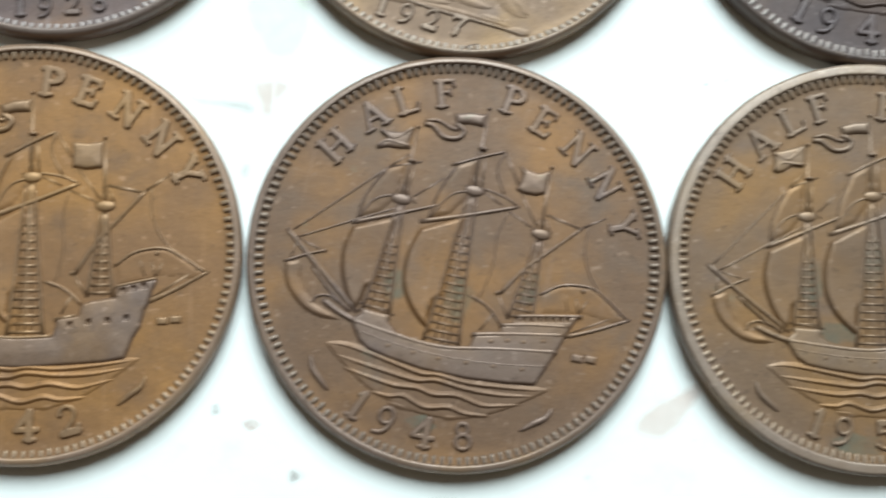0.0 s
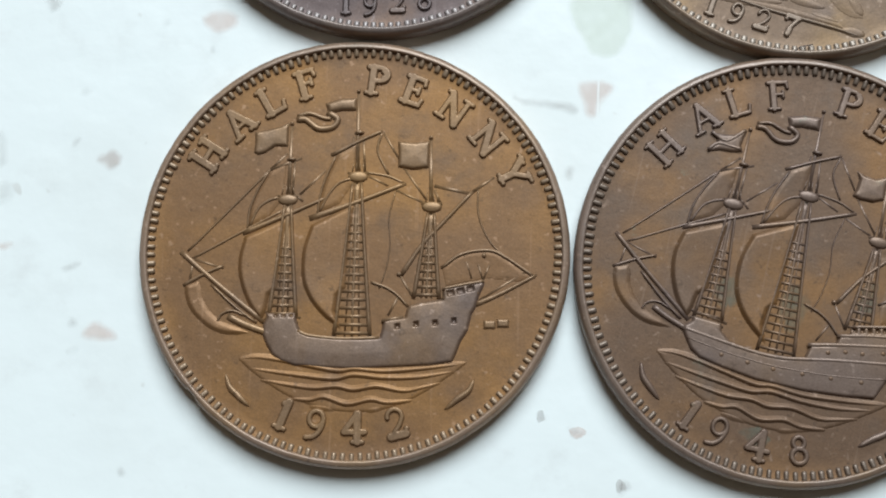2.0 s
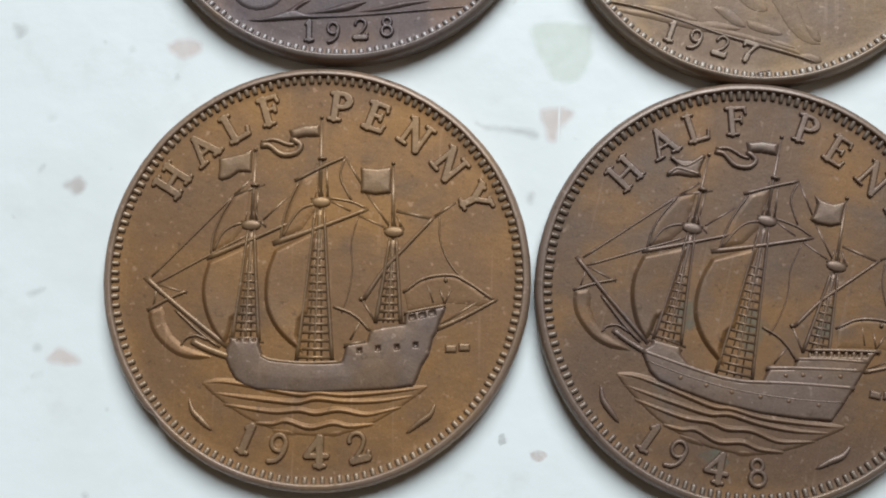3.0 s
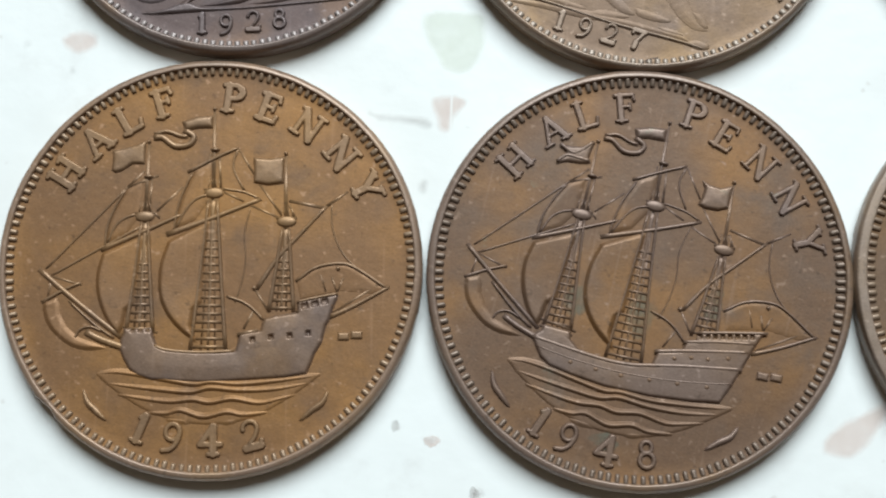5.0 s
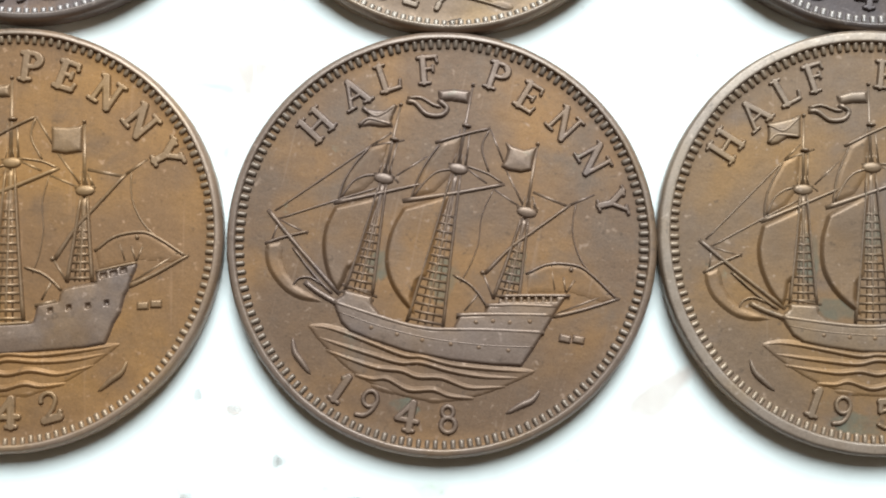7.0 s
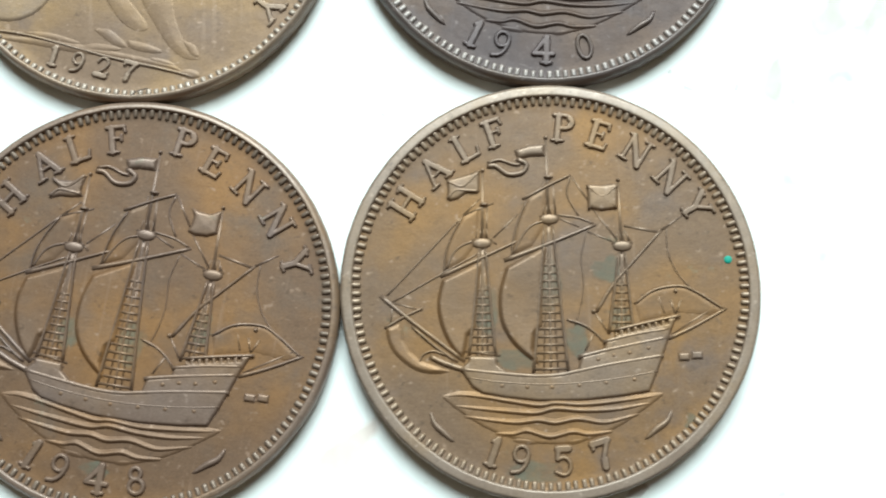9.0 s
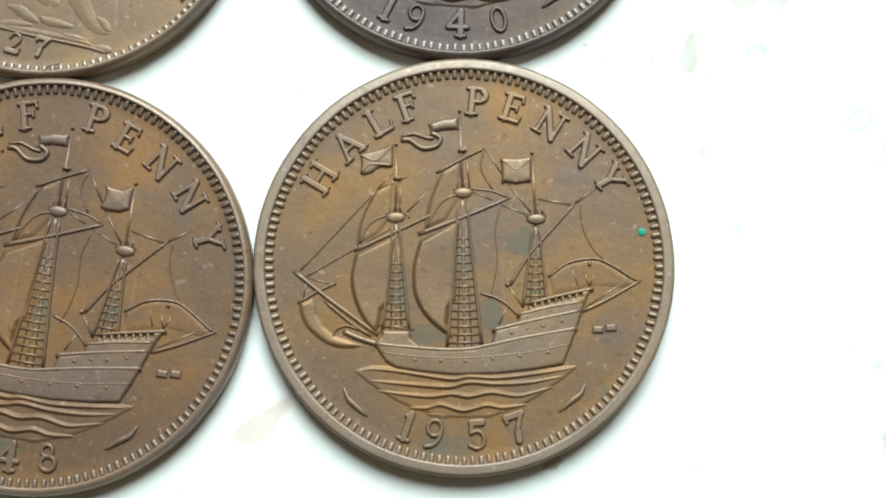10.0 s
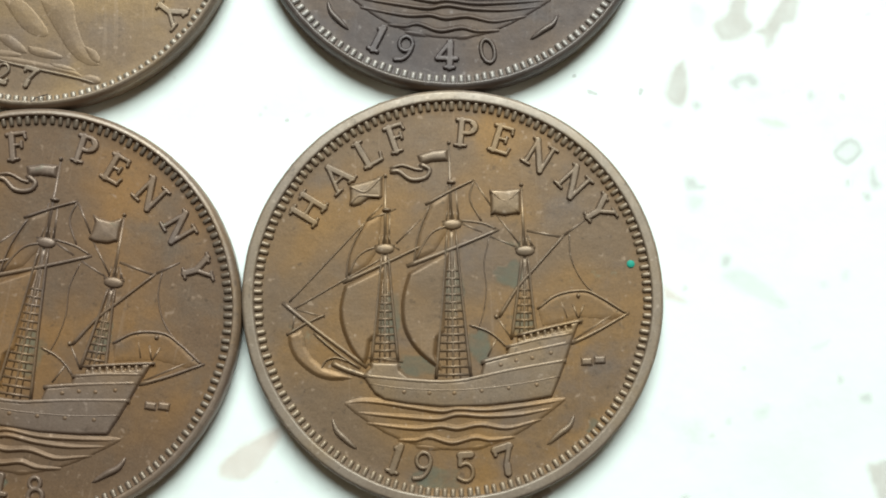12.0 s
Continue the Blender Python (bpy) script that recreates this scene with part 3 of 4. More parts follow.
    sail([(-2.67, 1.46), (-3.08, 0.16), (-3.17, -1.05), (-3.02, -2.08), (-2.49, -3.11), (-1.66, -3.98), (-0.66, -4.68)], [(-1.05, -3.6), (-0.95, -2.7), (-0.5, -2.2), (-0.36, 0.79), (-0.07, 2.79)], 0.23 * h, 2.2, field_mat, coin)
    sail([(-5.27, 4.59), (-5.98, 3.35), (-6.37, 2.31), (-6.35, 1.20)], [(-5.14, 1.94), (-4.37, 2.96), (-4.19, 5.23)], 0.07 * h, 1.0, field_mat, coin)
    sail([(-1.21, 5.69), (-1.83, 4.30), (-2.13, 3.26), (-2.22, 2.15)], [(-1.00, 2.71), (-0.22, 3.91), (-0.05, 6.36)], 0.07 * h, 1.0, field_mat, coin)
    sail([(5.14, -0.93), (6.30, -0.13), (7.85, 0.11), (8.86, -0.26), (9.93, -1.04), (10.53, -1.40)], [(9.66, -1.72), (7.79, -1.54), (5.38, -2.03)], 0.03 * h, 0.9, field_mat, coin)
    for pts, w in ((([(-7.99, -4.24), (-7.75, -3.80), (-7.13, -3.61), (-6.39, -3.87)], 0.14), ([(-5.27, 4.59), (-5.91, 3.42), (-6.31, 2.31), (-6.42, 1.14)], 0.13), ([(-1.28, 5.55), (-1.83, 4.30), (-2.13, 3.26), (-2.29, 2.08)], 0.13), ([(-6.25, 1.41), (-5.82, 2.37), (-5.27, 2.84), (-4.64, 3.07)], 0.16), ([(-2.15, 2.28), (-1.61, 3.32), (-1.04, 3.97), (-0.28, 4.26)], 0.15),
                   ([(-5.28, -2.74), (-5.00, -2.40), (-4.59, -2.24)], 0.1), ([(-1.58, -3.37), (-1.29, -2.52), (-0.84, -2.16)], 0.1), ([(5.14, -0.93), (6.30, -0.13), (7.85, 0.11), (8.86, -0.26), (10.60, -1.40)], 0.17), ([(1.01, -1.83), (1.96, -2.16), (2.63, -2.62), (3.16, -3.18)], 0.15)) + (([(7.23, 3.67), (7.25, 2.34), (7.62, 1.22), (8.20, 0.34), (8.87, -0.23)], 0.1), ([(2.33, 3.50), (1.97, 1.94), (2.07, 0.38), (1.85, -1.06), (1.48, -2.18)], 0.08))):
        lines("sail_edge", [(pts, w * bold, (0.13 if w > 0.11 else 0.07) * h, FIELD)], high, coin)
    # masts with shrouds
    mast((-0.06, -4.97), (0.03, 3.98), (0.0, 9.5), 1.05, 0.26, (0.08, 4.42), high, coin, bold, 14, 0.76)
    mast((-4.18, -3.9), (-4.05, 2.61), (-3.95, 7.5), 0.8, 0.2, (-4.07, 3.0), high, coin, bold, 9, 0.66)
    mast((4.26, -2.69), (4.46, 2.20), (4.39, 6.75), 0.74, 0.2, (4.5, 2.68), high, coin, bold, 7, 0.66)
    bm = bmesh.new()
    for pts in ([(-5.23, -3.62), (-3.12, -3.95)], [(-5.17, -4.03), (-3.27, -4.21)]):
        ridge(bm, pts, 0.17, 0.17 * h)
    part("forecastle_rail", bm, high, coin)
    # yards
    for pts, w, e in (([(-2.67, 1.88), (0.04, 2.86), (2.89, 3.98)], 0.3, 0.2), ([(-1.49, 5.66), (0.12, 6.50), (1.46, 7.11)], 0.2, 0.16), ([(-6.60, 0.97), (-4.11, 2.05), (-1.75, 3.11)], 0.28, 0.16), ([(-5.10, 4.73), (-3.36, 5.42)], 0.17, 0.14),
                      ([(2.80, -1.35), (3.92, 0.34), (5.16, 1.69), (6.88, 3.53)], 0.24, 0.18), ([(6.88, 3.53), (8.16, 4.41)], 0.18, 0.12), ([(4.68, 3.87), (6.81, 3.43)], 0.18, 0.18), ([(-10.05, -2.15), (-8.95, -1.52), (-7.79, -1.00)], 0.2, 0.16),
                      ([(7.15, -3.06), (8.78, -2.32), (10.67, -1.30)], 0.26, 0.16)):
        bm = bmesh.new()
        ridge(bm, pts, w * bold, 0.125 * h, end=e * bold)
        part("yard", bm, high, coin)
    # rigging lines
    for pts in ([(-9.90, -0.16), (-7.54, 2.27), (-5.17, 4.73)], [(-5.17, 4.73), (-4.19, 5.69)], [(-9.59, -0.58), (-6.87, 0.94), (-4.31, 2.33)], [(-3.33, 3.29), (-1.85, 4.72)], [(1.53, 7.03), (2.59, 5.32)],
                [(0.56, 4.63), (1.87, 4.42), (2.76, 4.05)], [(0.63, 4.45), (1.85, 3.86)], [(2.40, 3.57), (4.10, 2.83)], [(2.85, 4.85), (4.17, 3.04)], [(4.67, 3.59), (5.00, 2.88)]):
        lines("rigging_line", [(pts, 0.13 * bold, 0.08 * h, FIELD)], high, coin)
    for pts in ([(-9.56, -0.62), (-7.79, -1.14)], [(-9.56, -0.62), (-9.74, -2.02)], [(7.33, -2.83), (9.99, -1.18)], [(6.47, -0.20), (6.90, -1.52)], [(0.34, 6.71), (0.49, 4.66)],
                [(-0.22, 6.72), (-0.33, 4.68)], [(3.51, -2.74), (2.66, -1.39)], [(2.63, -2.62), (2.05, -3.73)], [(-3.71, 5.22), (-3.81, 3.30)], [(1.46, 7.04), (1.22, 5.91), (1.87, 4.56)],
                [(-3.68, 3.29), (-3.20, 2.87)]):
        lines("rigging_line", [(pts, 0.13 * bold, 0.08 * h, FIELD)], high, coin)
    # small tops near the mastheads
    for q in [(0.10, 7.00), (-3.91, 5.36)]:
        bm = bmesh.new()
        dome(bm, q[0], q[1], 0.3, 0.14, 0.24 * h)
        part("masthead_top", bm, high, coin)
    bm = bmesh.new()
    q = [(2.63, -1.35), (7.63, -0.20)]
    dome(bm, *q[0], 0.15, 0.15, 0.16 * h)
    part("block", bm, high, coin)
    bm = bmesh.new()
    dome(bm, *q[1], 0.14, 0.16, 0.18 * h)
    ridge(bm, [(7.30, -0.77), (7.55, -1.54)], 0.2, 0.15 * h, end=0.1)
    ridge(bm, [(7.92, -0.79), (7.62, -1.54)], 0.2, 0.15 * h, end=0.1)
    part("stern_lantern", bm, high, coin)
    # flags
    fore_flag = [(-6.17, 6.96), (-5.4, 7.12), (-4.71, 7.31), (-4.11, 7.58), (-4.13, 6.81), (-4.14, 6.1), (-4.9, 6.12), (-5.49, 5.71), (-5.95, 5.58), (-6.19, 5.73), (-6.14, 6.32)]
    stern_flag = [(2.41, 6.52), (3.38, 6.44), (4.35, 6.55), (4.33, 5.7), (4.30, 4.93), (3.33, 4.8), (2.44, 4.96), (2.46, 5.7)]
    if digits == "1948":
        fore_flag = [(-6.08, 6.87), (-5.4, 6.86), (-4.75, 7.02), (-4.05, 7.5), (-4.22, 6.9), (-4.28, 6.4), (-4.1, 6.05), (-4.8, 5.9), (-5.5, 5.86), (-6.12, 5.62), (-5.95, 6.0), (-5.7, 6.3), (-5.8, 6.6)]
        stern_flag = [(2.5, 6.5), (3.0, 6.32), (3.66, 6.25), (4.4, 6.6), (4.33, 5.7), (4.33, 5.1), (3.74, 4.84), (2.9, 4.82), (2.5, 4.98), (2.66, 5.4), (2.72, 5.98)]
    raised("flag", fore_flag, 0.15 * h, 0.17, high, coin, curve=False, belly=0.05)
    raised("flag", stern_flag, 0.18 * h, 0.17, high, coin, curve=False, belly=0.06)
    for pts in ([(2.48, 6.38), (3.36, 5.72), (4.28, 6.37)], [(2.51, 4.97), (3.22, 5.58)], [(4.20, 5.00), (3.49, 5.58)]):
        if digits != "1957":
            break
        lines("flag_fold", [(pts, 0.14, 0.03 + 0.02 * crisp, FIELD + 0.19 * h)], high, coin)
    if digits != "1942":
        for pts in ([(-6.1, 6.85), (-5.35, 6.5), (-4.9, 6.7), (-4.25, 7.35)], [(-6.1, 5.8), (-5.65, 6.25), (-4.95, 6.25), (-4.3, 6.2)]):
            lines("flag_fold", [(pts, 0.2, 0.05, FIELD + 0.16 * h)], high, coin)
    raised("pennant", [(-2.0, 8.75), (-1.07, 9.05), (-0.06, 9.12), (-0.04, 8.3), (-1.01, 8.28), (-1.78, 8.10)], 0.18 * h, 0.24, high, coin, curve=False, belly=0.06)
    lines("pennant_tail", [([(-1.78, 8.17), (-1.23, 7.81), (-1.52, 7.32), (-2.36, 7.23), (-3.11, 7.74), (-3.60, 7.76)], 0.32 * bold, 0.19 * h, FIELD), ([(-3.59, 7.97), (-2.89, 8.13), (-2.07, 7.86), (-1.65, 7.82)], 0.22 * bold, 0.15 * h, FIELD)], high, coin)
    # small waves beside the year and the two worn initials
    for pts in ([(-7.38, -7.22), (-7.12, -7.96), (-6.58, -8.51), (-5.95, -9.09)], [(7.12, -7.36), (6.79, -8.02), (6.17, -8.48), (5.44, -9.10)]):
        bm = bmesh.new()
        ridge(bm, pts, 0.38, 0.19 * h, end=0.46, taper=True)
        part("small_wave", bm, high, coin)
    for q in [(7.99, -4.21), (8.77, -4.12)]:
        raised("initial_bar", [(q[0] - 0.36, q[1] - 0.25), (q[0] + 0.36, q[1] - 0.25), (q[0] + 0.36, q[1] + 0.25), (q[0] - 0.36, q[1] + 0.25)], 0.14 * h, 0.12, high, coin, step=0.05, curve=False)
    # each year's die sets the ship a little differently
    (px, ax, bx), (py, ay, by) = die
    for ob in coin.children_recursive:
        if ob not in before and ob.parent not in before:
            for v in ob.data.vertices:
                u, w = v.co.x / MM, v.co.y / MM
                v.co.x, v.co.y = (px + ax * u + bx * w) * MM, (py + ay * u + by * w) * MM
    return coin


def seated_coin(label, x, y, mats, blank, digits, places, tilt, seed, ground, folds, letter=None, shield=None):
    """An older halfpenny: the year below a raised ground line, with the worn folds of a robe above it."""
    field_mat, high, rim_mat, bead_mat = mats
    coin = coin_blank(label, x, y, 0.0, mats, seed, *blank[0], **blank[1])
    for ch, q in zip(digits, places):
        glyph(ch, q[0], q[1], tilt, 1.28, 0.17, high, coin)
    raised("ground_line", ground, 0.17, 0.2, high, coin, step=0.05)
    for pts, height, soft_edge in folds:
        raised("robe_fold", pts, height, soft_edge, field_mat, coin, step=0.06)
    if shield:
        raised("shield", arc(*shield, 0, 345, 23), 0.07, 0.25, high, coin, step=0.08, curve=False)
    if letter:
        character("Y", *letter, 1.75, 0.15, high, coin)
    return coin


# ---- the white painted board ----
board = tagged(new("board"), "white painted wooden board with stains and specks", "board", "", "structure")
bm = bmesh.new()
bmesh.ops.create_cube(bm, size=1.0, matrix=Matrix.Translation((0, 0, -0.012)) @ Matrix.Diagonal((0.8, 0.6, 0.024, 1)))
bmesh.ops.bevel(bm, geom=bm.edges[:], offset=0.004, segments=3, affect="EDGES")
surface = part("surface", bm, WHITE, board)
for p in surface.data.polygons:
    p.use_smooth = False


STAIN_COUNT = [0]


def stain(q, rx, ry, material, turn=0.0, ragged=0.35, hollow=0.0, owner=None, z=0.012):
    """A thin ragged stain on the paint. hollow: share of its middle that is clear."""
    STAIN_COUNT[0] += 1
    seed = STAIN_COUNT[0] * 3.7
    bm = bmesh.new()
    layer = bm.verts.layers.float.new("edge")
    rings, seg = [], 28
    c, s = math.cos(radians(turn)), math.sin(radians(turn))
    for f, e in ((0.02, 1.0 if not hollow else 0.0), (0.5, 1.0 if not hollow else 0.25), (0.72, 1.0), (0.88, 0.6), (1.0, 0.0)):
        ring = []
        for k in range(seg):
            a = 2 * math.pi * k / seg
            w = 1 + ragged * (noise.noise((math.cos(a) * 1.3, math.sin(a) * 1.3, seed)) + 0.6 * noise.noise((math.cos(a) * 4, math.sin(a) * 4, seed)))
            u, v = rx * f * w * math.cos(a), ry * f * w * math.sin(a)
            vert = bm.verts.new(((q[0] + u * c - v * s) * MM, (q[1] + u * s + v * c) * MM, (z + 0.001 * (STAIN_COUNT[0] % 7)) * MM))
            vert[layer] = e
            ring.append(vert)
        rings.append(ring)
    for a, b in zip(rings, rings[1:]):
        for k in range(seg):
            bm.faces.new((a[k], b[k], b[(k + 1) % seg], a[(k + 1) % seg]))
    bm.faces.new(rings[0])
    part("stain" if owner is None else "corrosion_patch", bm, material, owner or board)


def blot(material, outline, soft=0.42, ring=0.0):
    """A flat stain with a shape of its own, soft at its edge. ring: width of the line left where its middle has dried away."""
    STAIN_COUNT[0] += 1
    pts = smooth_line(outline[-2:] + outline + outline[:2], 4)[8:-4]
    X, Y = grid_over(pts, 0.09, 0.5)
    wave = np.vectorize(lambda x, y: noise.noise((x * 1.7, y * 1.7, STAIN_COUNT[0])) + 0.5 * noise.noise((x * 5, y * 5, STAIN_COUNT[0])))(X, Y)
    depth = inside_depth(X, Y, pts) + 0.1 * wave
    e = np.clip(depth / soft + 0.4, 0, 1)
    if ring:
        e *= 0.25 + 0.75 * np.clip(1.6 - depth / ring, 0, 1)
    me = sheet("stain", X, Y, np.where(depth > -0.5 * soft, 0.0, -1.0), 0.012 + 0.001 * (STAIN_COUNT[0] % 7))
    across = {(round(float(x), 3), round(float(y), 3)): float(v) for x, y, v in zip(X.ravel(), Y.ravel(), e.ravel())}
    layer = me.attributes.new("edge", "FLOAT", "POINT")
    for k, v in enumerate(me.vertices):
        v.co.z = (0.012 + 0.001 * (STAIN_COUNT[0] % 7)) * MM
        layer.data[k].value = across.get((round(v.co.x / MM, 3), round(v.co.y / MM, 3)), 0.0)
    finish("stain", me, material, board)


# ---- the coins ----
TAN = (bronze("tan_field", (0.31, 0.165, 0.058), (0.38, 0.205, 0.062), (0.23, 0.135, 0.06), 1), bronze("tan_relief", (0.30, 0.175, 0.07), (0.34, 0.2, 0.075), (0.24, 0.15, 0.075), 1),
       bronze("tan_rim", (0.30, 0.19, 0.11), (0.33, 0.21, 0.11), (0.22, 0.15, 0.09), 2), bronze("tan_bead", (0.32, 0.21, 0.11), (0.34, 0.22, 0.12), (0.24, 0.16, 0.09), 2))
TAN_HULL = bronze("tan_hull", (0.24, 0.148, 0.078), (0.25, 0.15, 0.07), (0.19, 0.14, 0.105), 3)
BROWN = (bronze("brown_field", (0.22, 0.13, 0.062), (0.30, 0.165, 0.06), (0.20, 0.137, 0.08), 4, 0.12), bronze("brown_relief", (0.23, 0.15, 0.09), (0.25, 0.155, 0.08), (0.21, 0.155, 0.115), 4, 0.4),
         bronze("brown_rim", (0.24, 0.16, 0.105), (0.26, 0.165, 0.09), (0.19, 0.135, 0.09), 5), bronze("brown_bead", (0.25, 0.17, 0.11), (0.27, 0.18, 0.1), (0.17, 0.13, 0.09), 5, 0.3))
OLIVE = (bronze("olive_field", (0.23, 0.145, 0.07), (0.29, 0.165, 0.055), (0.20, 0.145, 0.095), 7, 0.3), bronze("olive_relief", (0.245, 0.165, 0.09), (0.28, 0.175, 0.075), (0.22, 0.16, 0.11), 7, 0.45),
         bronze("olive_rim", (0.27, 0.195, 0.13), (0.28, 0.195, 0.115), (0.23, 0.17, 0.115), 8), bronze("olive_bead", (0.27, 0.19, 0.12), (0.28, 0.19, 0.1), (0.2, 0.15, 0.1), 8, 0.4))
DARK = (bronze("dark_field", (0.105, 0.073, 0.055), (0.13, 0.085, 0.055), (0.09, 0.07, 0.06), 10), bronze("dark_relief", (0.125, 0.092, 0.075), (0.14, 0.1, 0.07), (0.11, 0.09, 0.078), 10),
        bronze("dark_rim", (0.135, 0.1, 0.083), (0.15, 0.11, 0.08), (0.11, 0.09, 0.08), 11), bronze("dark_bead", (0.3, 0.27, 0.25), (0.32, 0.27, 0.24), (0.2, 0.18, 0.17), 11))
UMBER = (bronze("umber_field", (0.145, 0.1, 0.075), (0.19, 0.12, 0.075), (0.115, 0.092, 0.08), 13), bronze("umber_relief", (0.16, 0.12, 0.095), (0.19, 0.13, 0.09), (0.13, 0.105, 0.095), 13),
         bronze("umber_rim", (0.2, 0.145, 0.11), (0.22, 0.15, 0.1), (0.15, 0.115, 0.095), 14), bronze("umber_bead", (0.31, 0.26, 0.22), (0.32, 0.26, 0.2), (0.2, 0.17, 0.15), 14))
SAND = (bronze("sand_field", (0.27, 0.175, 0.09), (0.34, 0.225, 0.1), (0.24, 0.17, 0.11), 16), bronze("sand_relief", (0.32, 0.225, 0.13), (0.36, 0.25, 0.13), (0.27, 0.2, 0.135), 16),
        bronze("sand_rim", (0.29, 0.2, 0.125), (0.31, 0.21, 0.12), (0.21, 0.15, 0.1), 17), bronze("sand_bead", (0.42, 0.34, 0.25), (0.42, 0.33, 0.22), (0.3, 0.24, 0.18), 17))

ship_coin("worn golden-brown bronze halfpenny of 1942 with sailing ship", -25.79, -0.00, 1.6, TAN, "1942", 10.6, (-21.2, -10.7, 1.6, 15.0),
          [(-58.7, 10.56), (-44.2, 10.43), (-31.2, 10.39), (-18.1, 10.44), (5.9, 10.29), (18.8, 10.18), (33.6, 10.27), (48.9, 10.31), (63.3, 10.42)], 21, 0.85, ((0.0022, 1.0048, -0.0101), (-0.146, 0.0087, 1.0222)), ((12.82, (11.84, 12.32)), dict(half=0.16, centre=(-0.05, -0.17), dents=(223,))), True)
middle = ship_coin("brown bronze halfpenny of 1948 with sailing ship, turned slightly", 0.00, 0.00, -11.5, BROWN, "1948", 10.5, (-21.8, -11.7, 1.5, 14.5),
          [(-59.3, 10.33), (-42.9, 10.46), (-30.5, 10.54), (-16.9, 10.51), (6.3, 10.64)] + [(18.6, 10.26), (33.5, 10.29), (48.9, 10.37), (64.7, 10.43)], 22, 1.0, ((0.0418, 1.0248, -0.0271), (0.052, 0.021, 1.0214)), ((12.82, (11.75, 12.3)), dict(half=0.16, centre=(0.0, 0.05))))
last = ship_coin("olive-brown bronze halfpenny of 1957 with green corrosion spots", 25.64, 0.58, 0.0, OLIVE, "1957", 10.35, (-20.5, -11.3, 2.8, 16.3),
          [(-57.4, 10.30), (-42.7, 10.22), (-29.1, 10.29), (-17.9, 10.34), (6.3, 10.13), (19.0, 10.14), (33.1, 10.19), (48.2, 10.23), (61.2, 10.36)], 23, 1.0, ((0.0, 1.0, 0.0), (0.0, 0.0, 1.0)), ((12.81, (11.52, 12.07)), dict(half=0.165, flat=1.0)))
ship_coin("dark brown tarnished bronze halfpenny of 1940 with sailing ship", 26.18, 26.03, -4.5, DARK, "1940", 10.38, (-23.1, -13.2, 1.5, 15.8),
          [(-57.4, 10.30), (-42.7, 10.22), (-29.1, 10.29), (-17.9, 10.34), (6.3, 10.13), (19.0, 10.14), (33.1, 10.19), (48.2, 10.23), (61.2, 10.36)], 24, 0.9, ((0.0, 1.0, 0.0), (0.0, 0.0, 1.0)), ((12.68, (11.66, 12.2)), dict(half=0.185, height=(0.15, 0.22))))
q = (10.90, 1.66)
bm = bmesh.new()
dome(bm, q[0], q[1], 0.26, 0.26, 0.1)
part("corrosion_spot", bm, VERDIGRIS, last, "bright green corrosion spot")

seated_coin("dark brown worn bronze halfpenny of 1928", -25.77, 25.80, UMBER, ((12.76, (11.88, 12.24)), dict(half=0.19, height=(0.14, 0.22))), "1928", [(-1.54, -10.80), (-0.04, -10.81), (1.64, -10.55), (3.26, -10.34)], 3.0, 25,
            [(-5.58, -10.29), (-4.35, -10.35), (-1.31, -10.03), (2.80, -9.60), (7.69, -8.92), (7.68, -8.77), (3.31, -9.33), (0.69, -9.66), (-1.47, -9.75), (-2.53, -9.47), (-3.59, -9.81), (-4.37, -10.09)],
            [([(-4.09, -10.08), (-3.08, -9.60), (-2.05, -8.87), (-1.52, -8.84), (-2.29, -9.46), (-2.50, -9.87), (-3.29, -10.08)], 0.14, 0.25), ([(-1.99, -9.70), (-0.69, -9.39), (0.88, -8.81), (1.95, -8.77), (0.91, -9.39), (-0.39, -9.63)], 0.13, 0.25), ([(0.92, -9.50), (2.50, -9.11), (4.34, -8.59), (5.94, -8.52), (4.36, -8.99), (2.79, -9.35)], 0.1, 0.25)], shield=((-4.85, -7.75) + (1.9, 1.9)))
